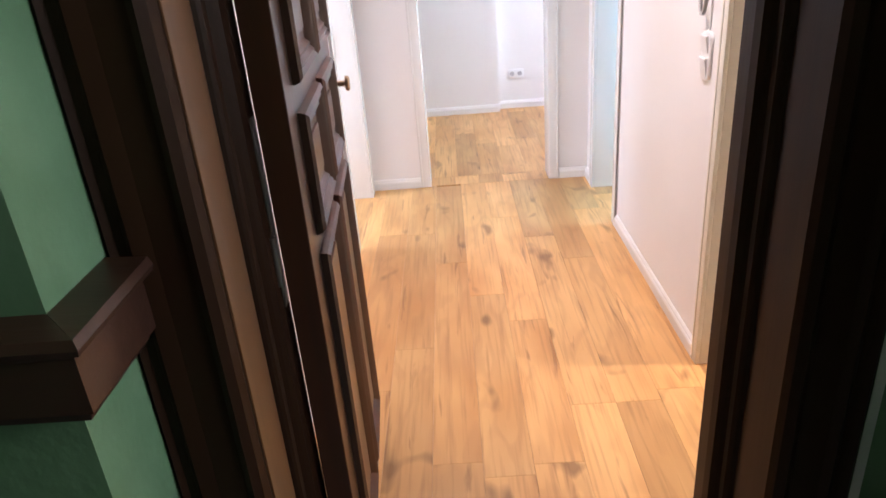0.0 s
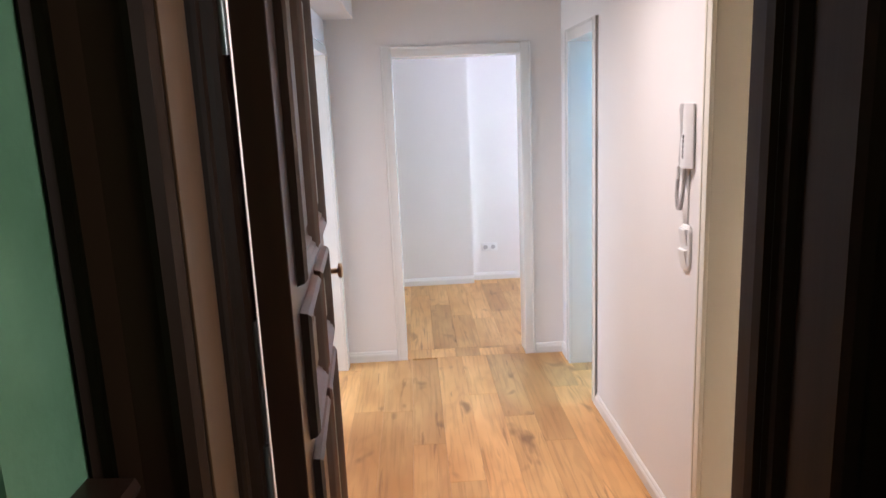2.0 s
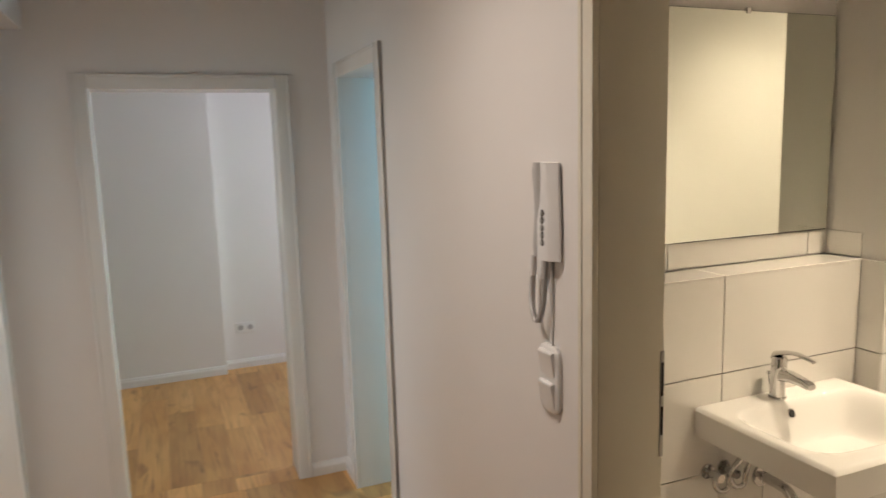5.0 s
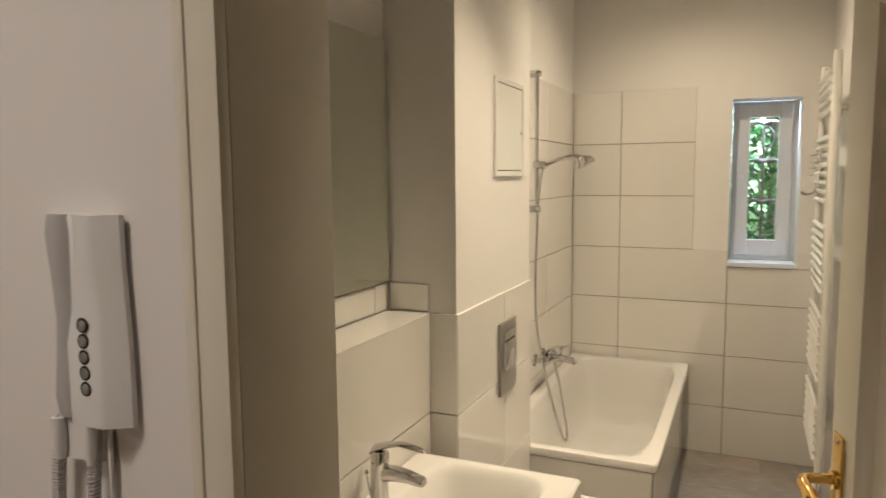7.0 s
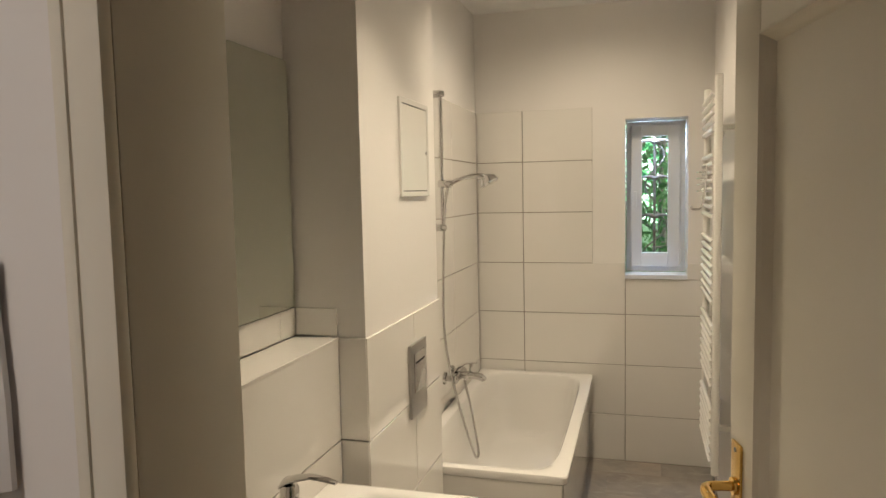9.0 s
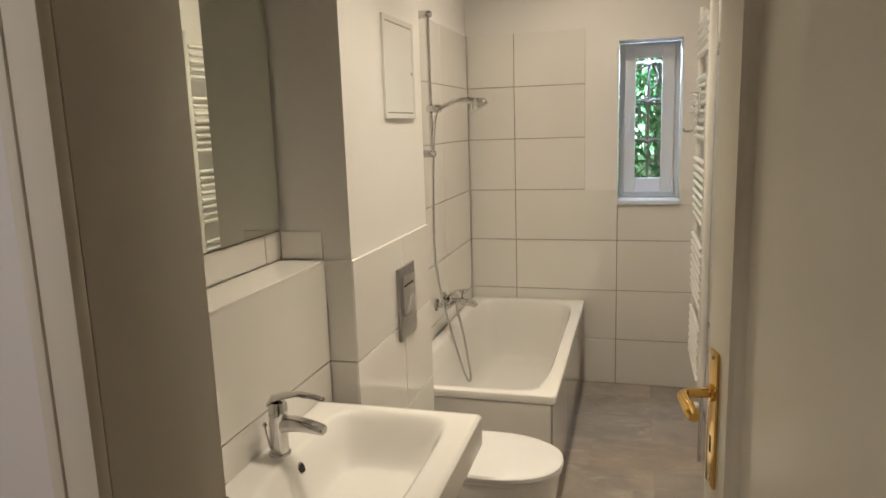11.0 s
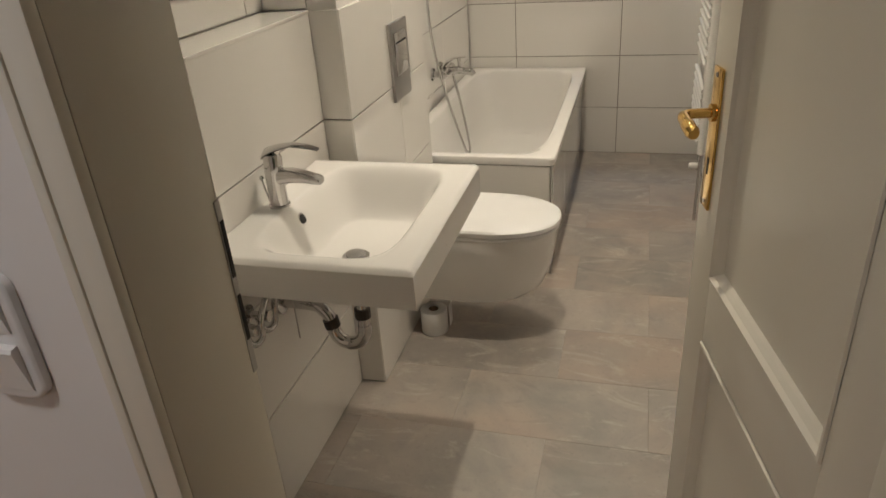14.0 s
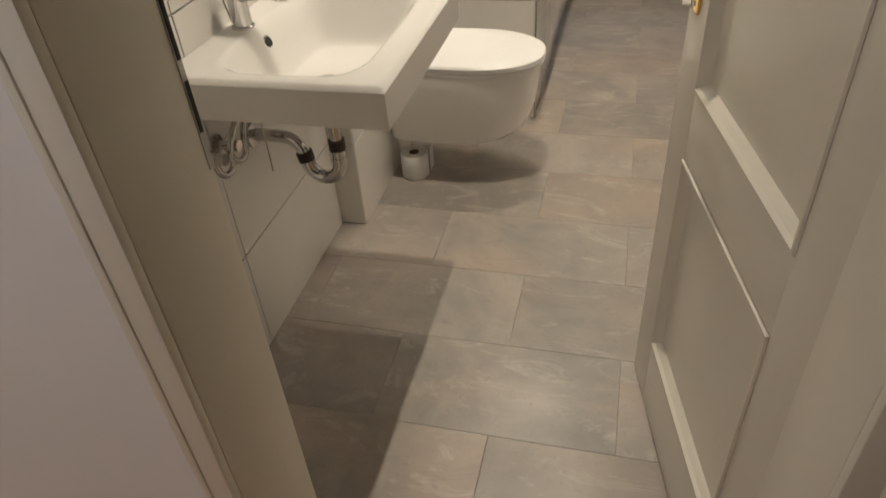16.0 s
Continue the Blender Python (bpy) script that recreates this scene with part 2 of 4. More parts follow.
# frame wood again, with the light on the left reveal put into its colour
LITREVEAL = material("brown frame wood in a lit reveal tone", (0.19, 0.09, 0.04), 0.38, scale=7, stretch=(1, 1, 0.05), second=(0.11, 0.05, 0.022), bump=0.06, bump_scale=50)
RAILWOOD = material("dark brown rail wood", (0.07, 0.028, 0.018), 0.38, scale=10, stretch=(0.1, 1, 1), second=(0.04, 0.016, 0.011), bump=0.25, bump_scale=60)
GREEN = material("green stairwell plaster", (0.17, 0.29, 0.165), 0.75, second=(0.12, 0.22, 0.115), scale=5, bump=0.7, bump_scale=35)
STONE = material("stairwell terrazzo", (0.16, 0.15, 0.14), 0.5, second=(0.09, 0.085, 0.08), scale=60, contrast=(0.45, 0.6))
VINYL = slate_material()
DARKRUBBER = material("dark union nut", (0.05, 0.045, 0.04), 0.35, 0.6, scale=20)
PVC = material("white window plastic", (0.74, 0.78, 0.85), 0.3, scale=2)
IRON = material("weathered wrought iron", (0.30, 0.29, 0.28), 0.6, scale=30, second=(0.22, 0.16, 0.12), bump=0.4)
BLACK = material("dark gap", (0.012, 0.012, 0.012), 0.7, scale=5)
PAPER = material("toilet paper", (0.80, 0.79, 0.77), 0.9, scale=20, bump=0.4, bump_scale=120)
CARDBOARD = material("cardboard", (0.25, 0.17, 0.10), 0.9, scale=20)
GARDEN = garden_material()
GLASS = glass_material()
MIRROR = material("mirror glass", (0.84, 0.87, 0.80), 0.005, 1.0, scale=1, second=(0.835, 0.865, 0.795))
OAK = oak_material()


# ---- mesh helpers ----
def cube(bm, x0, x1, y0, y1, z0, z1, bevel=0.0):
    made = bmesh.ops.create_cube(bm, size=1, matrix=Matrix.LocRotScale(((x0 + x1) / 2, (y0 + y1) / 2, (z0 + z1) / 2), None, (abs(x1 - x0), abs(y1 - y0), abs(z1 - z0))))
    if bevel:
        edges = {e for v in made["verts"] for e in v.link_edges}
        bmesh.ops.bevel(bm, geom=list(edges), offset=bevel, segments=2, affect="EDGES", profile=0.6)
    return bm


def boxes(*rows, bevel=0.0):
    bm = bmesh.new()
    for row in rows:
        cube(bm, *row, bevel=bevel)
    return bm


def sweep(points, radius, sides=12, closed=False, bm=None):
    """A round tube along points; radius is one number, or one for each point."""
    bm = bm or bmesh.new()
    pts = [Vector(p) for p in points]
    radii = radius if isinstance(radius, (list, tuple)) else [radius] * len(pts)
    rings, up = [], None
    for i, p in enumerate(pts):
        a = pts[(i - 1) % len(pts)] if closed or i else p
        b = pts[(i + 1) % len(pts)] if closed or i < len(pts) - 1 else p
        way = (b - a).normalized()
        if up is None:
            up = way.orthogonal().normalized()
        up = (up - way * up.dot(way)).normalized()
        side = way.cross(up)
        rings.append([bm.verts.new(p + radii[i] * (math.cos(k * math.tau / sides) * up + math.sin(k * math.tau / sides) * side)) for k in range(sides)])
    n = len(rings)
    for i in range(n if closed else n - 1):
        r, s = rings[i], rings[(i + 1) % n]
        for k in range(sides):
            bm.faces.new((r[k], r[(k + 1) % sides], s[(k + 1) % sides], s[k]))
    if not closed:
        bm.faces.new(rings[0][::-1])
        bm.faces.new(rings[-1])
    return bm


def smooth_path(points, steps=8):
    """A Catmull-Rom line through the points."""
    pts = [Vector(p) for p in points]
    pts = [2 * pts[0] - pts[1]] + pts + [2 * pts[-1] - pts[-2]]
    out = []
    for a, b, c, d in zip(pts, pts[1:], pts[2:], pts[3:]):
        for k in range(steps):
            t = k / steps
            out.append(0.5 * (2 * b + (c - a) * t + (2 * a - 5 * b + 4 * c - d) * t * t + (3 * b - a - 3 * c + d) * t ** 3))
    return out + [pts[-2]]


def loft(rings, bm=None, caps=(True, True)):
    """A skin over rings of equally many points."""
    bm = bm or bmesh.new()
    made = [[bm.verts.new(p) for p in ring] for ring in rings]
    n = len(made[0])
    for r, s in zip(made, made[1:]):
        for k in range(n):
            bm.faces.new((r[k], r[(k + 1) % n], s[(k + 1) % n], s[k]))
    if caps[0]:
        bm.faces.new(made[0][::-1])
    if caps[1]:
        bm.faces.new(made[-1])
    return bm


def prism(profile, axis, a, b, bm=None):
    """A profile (u, v) pushed along an axis from a to b. x: (u, v) is y, z; y: x, z; z: x, y."""
    def put(u, v, w):
        return {"x": (w, u, v), "y": (u, w, v), "z": (u, v, w)}[axis]
    return loft([[put(u, v, a) for u, v in profile], [put(u, v, b) for u, v in profile]], bm)


def rounded_plate(y0, y1, z0, z1, radius, xs, insets):
    """A plate on a wall of constant x with round corners; its rim steps through xs, drawn in by insets."""
    rings = []
    for x, inset in zip(xs, insets):
        ring_pts = []
        for cy, cz, start in ((y1 - radius, z1 - radius, 0), (y0 + radius, z1 - radius, 90), (y0 + radius, z0 + radius, 180), (y1 - radius, z0 + radius, 270)):
            for k in range(9):
                a = radians(start + k * 11.25)
                ring_pts.append((x, cy + (radius - inset) * math.cos(a), cz + (radius - inset) * math.sin(a)))
        rings.append(ring_pts)
    return loft(rings)


def part(name, bm, mat, parent=None, label="", smooth=False, at=None):
    bmesh.ops.recalc_face_normals(bm, faces=bm.faces)
    data = bpy.data.meshes.new(name)
    bm.to_mesh(data)
    bm.free()
    data.materials.append(mat)
    if smooth:
        data.polygons.foreach_set("use_smooth", [True] * len(data.polygons))
        data.set_sharp_from_angle(angle=radians(38))
    ob = new(name, data)
    if at is not None:
        ob.matrix_world = at
    if parent is not None:
        ob.parent = parent
    if label:
        ob["label"] = label
    return ob


def thing(name, label, category, m=None, group="", kind=""):
    ob = new(name)
    ob.empty_display_size = 0.05
    if m is not None:
        ob.matrix_world = m
    return tagged(ob, label, category, group, kind)


def structure(name, bm, mat, label, category):
    return tagged(part(name, bm, mat), label, category, kind="structure")


# ---- structure ----
H, TOP = 2.777, 2.93
BX = 5.205            # back wall of the bathroom
W_BATH_L, W_BOX, W_PIER = 3.825, 3.685, 3.596
HALL_X, LEFT_X, FAR_Y = 1.40, -0.06, 5.51

structure("wall_hall_right", boxes(
    (HALL_X, 1.56, 2.22, 2.515, 0, H), (HALL_X, 1.56, 2.515, 3.266, 2.04, H), (HALL_X, 1.56, 3.266, 4.688, 0, H),
    (HALL_X, 1.56, 4.688, 5.282, 2.012, H), (HALL_X, 1.56, 5.282, 5.68, 0, H)), PAINT, "white painted plaster wall of the hall", "wall")
structure("wall_hall_left", boxes(
    (-0.24, LEFT_X, 2.22, 4.538, 0, H), (-0.24, LEFT_X, 4.538, 5.372, 1.997, H), (-0.24, LEFT_X, 5.372, FAR_Y, 0, H)),
    PAINT, "white painted plaster wall with a doorway", "wall")
structure("wall_hall_end", boxes(
    (-0.24, 0.328, FAR_Y, 5.68, 0, H), (0.328, 1.152, FAR_Y, 5.68, 1.977, H), (1.152, HALL_X, FAR_Y, 5.68, 0, H)),
    PAINT, "white painted end wall with an open doorway", "wall")
structure("wall_entry", boxes(
    (-1.4, 0.06, 1.98, 2.22, 0, H), (0.06, 1.11, 1.98, 2.22, 2.14, H), (1.11, 1.56, 1.98, 2.22, 0, H)),
    PAINT, "white painted wall round the flat's entrance", "wall")
structure("soffit", boxes((LEFT_X, 0.12, 2.22, FAR_Y, 2.205, H)), PAINT, "white boxed-in duct under the hall ceiling", "soffit")
structure("ceiling_hall", boxes((-0.24, 1.56, 1.98, 5.68, H, TOP)), CEIL, "white painted hall ceiling", "ceiling")
# stairwell
structure("wall_stair_front", boxes((-1.4, -0.012, 1.79, 1.98, 0, H), (1.21, 2.4, 1.79, 1.98, 0, H), (-0.012, 1.21, 1.79, 1.98, 2.25, H)), GREEN,
          "green roughcast stairwell wall beside the door", "wall")
structure("wall_stair_back", boxes((-1.4, 2.4, -1.6, -1.45, 0, H)), GREEN, "green roughcast stairwell wall", "wall")
structure("wall_stair_side", boxes((-1.55, -1.4, -1.6, 1.98, 0, H)), GREEN, "green roughcast stairwell wall", "wall")
structure("wall_stair_far", boxes((2.4, 2.55, -1.6, 1.98, 0, H)), GREEN, "green roughcast stairwell wall", "wall")
structure("floor_stair", boxes((-1.4, 2.4, -1.6, 2.10, -0.12, 0)), STONE, "dark speckled stairwell floor", "floor")
structure("ceiling_stair", boxes((-1.55, 2.55, -1.6, 1.98, H, TOP)), CEIL, "stairwell ceiling", "ceiling")
# bathroom
structure("wall_bath_left", boxes((1.56, BX + 0.25, W_BATH_L + 0.008, 3.96, 0, H)), PAINT, "white painted bathroom wall", "wall")
structure("wall_bath_box", boxes((1.56, 2.758, W_BOX + 0.008, W_BATH_L + 0.008, 0, 1.254)), GROUT, "low boxed-in wall behind the washbasin", "wall")
structure("wall_bath_pier", boxes((2.758, 3.50, W_PIER + 0.008, W_BATH_L + 0.008, 0, 1.256)), GROUT, "tiled pipe pier base", "wall")
structure("wall_bath_pier_upper", boxes((2.756, 3.504, W_PIER + 0.006, W_BATH_L + 0.008, 1.256, H)), PAINT, "white painted pipe pier", "wall")
WIN = (2.560, 2.918, 1.135, 2.092)
structure("wall_bath_back", boxes(
    (BX + 0.008, BX + 0.26, 2.28, WIN[0], 0, H), (BX + 0.008, BX + 0.26, WIN[1], W_BATH_L + 0.008, 0, H),
    (BX + 0.008, BX + 0.26, WIN[0], WIN[1], 0, WIN[2]), (BX + 0.008, BX + 0.26, WIN[0], WIN[1], WIN[3], H)), PAINT,
    "white painted back wall with a narrow window", "wall")
structure("wall_bath_right", boxes((1.56, BX + 0.26, 2.28, 2.42, 0, H)), PAINT, "white painted bathroom wall behind the radiator", "wall")
structure("ceiling_bath", boxes((1.56, BX + 0.26, 2.28, 3.96, H, TOP)), CEIL, "white painted bathroom ceiling", "ceiling")
structure("floor_bath", boxes((1.48, BX + 0.26, 2.28, 3.96, -0.12, -0.004)), GROUT, "screed under the bathroom floor tiles", "floor")
# rooms beyond
structure("wall_far_room", boxes((-1.6, 0.965, 7.47, 7.75, 0, H), (0.965, 3.0, 7.58, 7.75, 0, H)), PAINT, "white painted wall with a shallow pilaster", "wall")
structure("wall_far_left", boxes((-1.75, -1.6, 5.51, 7.75, 0, H)), PAINT, "white painted wall of the far room", "wall")
structure("wall_far_window", boxes((3.0, 3.15, 5.51, 5.9, 0, H), (3.0, 3.15, 7.3, 7.75, 0, H), (3.0, 3.15, 5.9, 7.3, 0, 0.8), (3.0, 3.15, 5.9, 7.3, 2.4, H)), PAINT,
          "white painted window wall of the far room", "wall")
structure("ceiling_far", boxes((-1.75, 4.1, 5.68, 7.75, H, TOP)), CEIL, "white ceiling of the far room", "ceiling")
structure("floor_base", boxes((-2.3, 4.1, 2.10, 7.75, -0.12, -0.016)), GROUT, "sub-floor under the oak planks", "floor")
structure("wall_far_front", boxes((-2.3, -0.24, 5.55, 5.68, 0, H)), PAINT, "white painted partition wall", "wall")
structure("wall_side_front", boxes((1.56, 4.0, 5.55, 5.68, 0, H)), PAINT, "white painted partition wall", "wall")
structure("wall_side_near", boxes((1.56, 4.0, 3.964, 4.08, 0, H)), PAINT, "white painted partition wall", "wall")
structure("wall_side_window", boxes((4.0, 4.15, 4.0, 4.6, 0, H), (4.0, 4.15, 4.6, 5.5, 0, 0.8), (4.0, 4.15, 4.6, 5.5, 2.4, H), (4.0, 4.15, 5.5, 5.68, 0, H)), PAINT,
          "white painted window wall of the side room", "wall")
structure("ceiling_side", boxes((1.56, 4.15, 3.964, 5.68, H, TOP)), CEIL, "white ceiling of the side room", "ceiling")
structure("wall_left_near", boxes((-2.3, -0.24, 3.9, 4.02, 0, H)), PAINT, "white painted partition wall", "wall")
structure("wall_left_window", boxes((-2.35, -2.2, 3.9, 4.3, 0, H), (-2.35, -2.2, 4.3, 5.3, 0, 0.8), (-2.35, -2.2, 4.3, 5.3, 2.4, H), (-2.35, -2.2, 5.3, 5.68, 0, H)), PAINT,
          "white painted window wall of the left room", "wall")
structure("ceiling_left", boxes((-2.35, -0.24, 3.9, 5.68, H, TOP)), CEIL, "white ceiling of the left room", "ceiling")
structure("ground", boxes((-120, 120, -120, 120, -1.4, -1.2)), GREEN, "green garden ground", "ground")


def skirting(name, axis, a, b, wall, side):
    """A white skirting board with a rounded top, along x or y, on the wall's side."""
    profile = [(wall, 0.0), (wall + side * 0.016, 0.0), (wall + side * 0.016, 0.042), (wall + side * 0.013, 0.052), (wall + side * 0.010, 0.055),
               (wall + side * 0.009, 0.062), (wall + side * 0.004, 0.068), (wall, 0.069)]
    structure(name, prism(profile, axis, a, b), LACQUER, "white lacquered skirting board with a moulded top", "skirting board")


skirting("baseboard_1", "y", 3.312, 4.632, HALL_X, -1)
skirting("baseboard_2", "y", 5.345, FAR_Y, HALL_X, -1)
skirting("baseboard_3", "x", LEFT_X, 0.27, FAR_Y, -1)
skirting("baseboard_4", "x", 1.21, HALL_X, FAR_Y, -1)
skirting("baseboard_5", "y", 2.24, 4.48, LEFT_X, 1)
skirting("baseboard_6", "x", -1.6, 0.965, 7.47, -1)
skirting("baseboard_7", "x", 0.965, 3.0, 7.58, -1)
skirting("baseboard_8", "x", -2.2, -0.24, 5.55, -1)
skirting("baseboard_9", "x", 1.56, 4.0, 5.55, -1)


def door_frame(name, axis, wall, back, side, a, b, top, width, mat, label, lining=0.02):
    """A lining through the wall and a flat moulded casing on the hall's face. a to b: the clear opening."""
    frame_ob = thing(name, label, "door frame", kind="structure")

    def put(u0, u1, v0, v1, z0, z1, bevel=0.0, bm=None):
        row = (u0, u1, v0, v1, z0, z1) if axis == "x" else (v0, v1, u0, u1, z0, z1)
        return cube(bm or bmesh.new(), *row, bevel=bevel)
    out = wall + side * 0.016
    lip = wall + side * 0.0195
    for u0, u1, first in ((a - width, a, True), (b, b + width, False)):
        bm = put(u0, u1, min(wall, out), max(wall, out), 0, top + width, 0.003)
        edge = (u0, u0 + 0.014) if first else (u1 - 0.014, u1)
        put(edge[0], edge[1], min(wall + side * 0.002, lip), max(wall + side * 0.002, lip), 0, top + width, 0.004, bm)
        part("casing", bm, mat, frame_ob, smooth=True)
    bm = put(a + 0.0005, b - 0.0005, min(wall, out), max(wall, out), top, top + width, 0.003)
    put(a + 0.0005, b - 0.0005, min(wall + side * 0.002, lip), max(wall + side * 0.002, lip), top + width - 0.014, top + width - 0.0005, 0.004, bm)
    part("casing_head", bm, mat, frame_ob, smooth=True)
    lo, hi = min(wall, back), max(wall, back)
    part("jamb", put(a - lining, a, lo, hi, 0, top + lining, 0.003), mat, frame_ob, smooth=True)
    part("jamb", put(b, b + lining, lo, hi, 0, top + lining, 0.003), mat, frame_ob, smooth=True)
    part("head", put(a, b, lo + 0.001, hi - 0.001, top, top + lining, 0.003), mat, frame_ob, smooth=True)
    return frame_ob


bath_frame = door_frame("door_frame_1", "y", HALL_X, 1.568, -1, 2.532, 3.258, 2.03, 0.048, CREAM, "cream lacquered bathroom door frame with a steel strike plate")
strike = part("strike_plate", boxes((1.559, 1.5695, 3.2565, 3.2600, 0.985, 1.225), bevel=0.001), STEEL, bath_frame, "steel strike plate")
part("latch_hole", boxes((1.561, 1.5675, 3.2555, 3.2566, 1.125, 1.20)), BLACK, strike)
part("bolt_hole", boxes((1.561, 1.5675, 3.2555, 3.2566, 1.035, 1.10)), BLACK, strike)
door_frame("door_frame_2", "y", HALL_X, 1.565, -1, 4.70, 5.27, 2.0, 0.07, LACQUER, "white lacquered frame of a side doorway")
door_frame("door_frame_3", "x", FAR_Y, 5.685, -1, 0.34, 1.14, 1.965, 0.066, LACQUER, "white lacquered frame of the end doorway")
left_frame = door_frame("door_frame_4", "y", LEFT_X, -0.245, 1, 4.55, 5.36, 1.985, 0.066, LACQUER, "white lacquered frame with a steel strike plate")
part("strike_plate", boxes((-0.20, -0.175, 5.352, 5.3595, 0.93, 1.10), bevel=0.001), STEEL, left_frame, "grey steel strike plate")


# ---- entrance: dark frame, panelled leaf, stairwell rail ----
entry = thing("door_frame_5", "black-brown moulded wooden entrance door frame", "door frame", kind="structure")


def entry_post(mirror):
    """The stepped profile of one post, from the stairwell face through the reveal to the rebate."""
    c = 0.585
    prof = [(-0.013, 1.99), (-0.013, 1.966), (-0.004, 1.958), (0.006, 1.966), (0.02, 1.966), (0.03, 1.958), (0.045, 1.966), (0.095, 1.966), (0.108, 1.958), (0.122, 1.968),
            (0.128, 1.985), (0.128, 2.105), (0.136, 2.110), (0.130, 2.118), (0.138, 2.128), (0.140, 2.142), (0.148, 2.148), (0.143, 2.158), (0.152, 2.168), (0.155, 2.19),
            (0.155, 2.235), (0.03, 2.235), (0.03, 1.99)]
    if not mirror:
        prof = [(x + 0.014 if x > 0.04 else x, y) for x, y in prof]
    else:
        prof = [(2 * c - x - 0.002, y) for x, y in prof]
    return prof


part("post", prism(entry_post(False), "z", 0, 2.2), FRAMEWOOD, entry)
part("post", prism(entry_post(True), "z", 0, 2.2), FRAMEWOOD, entry)
part("head", boxes((0.0, 1.17, 1.968, 2.233, 2.10, 2.24), bevel=0.004), FRAMEWOOD, entry)
# thin sheet added on the left post to carry the lit tone
part("lit_reveal_face", boxes((0.1415, 0.1455, 1.992, 2.100, 0.007, 2.099), bevel=0.0012), LITREVEAL, entry, "brown frame wood in a lit reveal tone")
part("sill", boxes((0.1465, 1.039, 1.97, 2.10, -0.01, 0.006), bevel=0.002), RAILWOOD, entry)
part("strike_strip", boxes((0.1695, 0.1725, 2.196, 2.222, 0.95, 1.32), bevel=0.001), STEEL, entry, "steel hinge strip with screws")


def panel_moulding(u0, u1, z0, z1, parent, mat, face=0.0):
    """A stepped raised moulding round a panel on the leaf's face, and the sunken field."""
    bm = bmesh.new()
    rings = []
    for inset, lift in ((0, 0), (0.004, 0.014), (0.012, 0.02), (0.02, 0.014), (0.026, 0.016), (0.034, 0.008), (0.042, 0.010), (0.05, 0.002), (0.054, 0.0)):
        rings.append([(face + lift, u0 + inset, z0 + inset), (face + lift, u1 - inset, z0 + inset), (face + lift, u1 - inset, z1 - inset), (face + lift, u0 + inset, z1 - inset)])
    loft(rings, bm, (False, False))
    part("moulding", bm, mat, parent)
    part("field", boxes((face - 0.002, face + 0.006, u0 + 0.075, u1 - 0.075, z0 + 0.075, z1 - 0.075), bevel=0.003), mat, parent)


leaf = thing("entrance_door", "open dark-stained panelled wooden entrance door with a bronze knob", "door", pose(0.236, 2.205, 0, 0, 0, 3.8), kind="structure")
part("slab", boxes((-0.056, 0, 0, 0.85, 0.008, 2.09), bevel=0.003), DARKWOOD, leaf)
for z0, z1 in ((0.14, 1.01), (1.05, 1.30), (1.35, 2.00)):
    for u0, u1 in ((0.10, 0.41), (0.45, 0.76)):
        panel_moulding(u0, u1, z0, z1, leaf, DARKWOOD)
knob = part("knob", sweep([(0.0, 0.80, 1.215), (0.006, 0.80, 1.215), (0.007, 0.80, 1.215), (0.035, 0.80, 1.215), (0.038, 0.80, 1.215), (0.046, 0.80, 1.215), (0.05, 0.80, 1.215)],
                          [0.017, 0.017, 0.008, 0.008, 0.02, 0.021, 0.017], 20), BRONZE, leaf, "bronze door knob", True)
for zz in (0.35, 1.05, 1.80):
    part("hinge", sweep([(-0.066, -0.008, zz - 0.05), (-0.066, -0.008, zz + 0.05)], 0.008, 10), STEEL, leaf, "steel hinge", True)

rail = thing("wall_rail", "dark brown moulded wooden rail running round the stairwell corner", "rail")
RAILP = [(0.0, 1.020), (0.03, 1.020), (0.036, 1.035), (0.047, 1.042), (0.047, 1.125), (0.052, 1.135), (0.066, 1.140), (0.070, 1.150), (0.064, 1.163), (0.0, 1.166)]
part("front_board", loft([[(-1.4, 1.79 - u, z + 0.02) for u, z in RAILP], [(-0.012 + u, 1.79 - u, z + 0.02) for u, z in RAILP]]), RAILWOOD, rail)
part("return_board", loft([[(-0.012 + u, 1.7905 - u, z + 0.02) for u, z in RAILP], [(-0.012 + u, 1.957, z + 0.02) for u, z in RAILP]]), RAILWOOD, rail)

# ---- hall fittings ----
phone = thing("intercom_phone", "grey-white wall intercom handset with painted shade and a coiled cord", "intercom")
# base plate on the wall and the handset in front of it
part("base", boxes((1.386, 1.399, 3.396, 3.497, 1.415, 1.634), bevel=0.005), PLASTIC, phone, smooth=True)
rings = []
for z, lo, hi, out in ((1.418, 3.462, 3.492, 0.0165), (1.44, 3.461, 3.494, 0.019), (1.48, 3.462, 3.492, 0.017), (1.52, 3.464, 3.490, 0.0155), (1.57, 3.462, 3.492, 0.017), (1.615, 3.461, 3.494, 0.0195), (1.633, 3.463, 3.492, 0.017)):
    rings.append([(1.388, lo, z), (1.40 - out, lo + 0.003, z), (1.396 - out, lo + 0.010, z), (1.396 - out, hi - 0.010, z), (1.40 - out, hi - 0.003, z), (1.388, hi, z)])
part("handset", loft(rings), HANDSET, phone, "handset in a shaded grey", True)
rings = []
for z, lo, hi, out in ((1.416, 3.388, 3.459, 0.026), (1.50, 3.388, 3.459, 0.026), (1.545, 3.390, 3.452, 0.022), (1.58, 3.392, 3.442, 0.026), (1.633, 3.392, 3.440, 0.026)):
    rings.append([(1.394, lo, z), (1.389, lo + 0.001, z), (1.4005 - out, lo + 0.021, z), (1.398 - out, lo + 0.027, z), (1.398 - out, hi - 0.007, z), (1.40 - out, hi, z), (1.392, hi, z)])
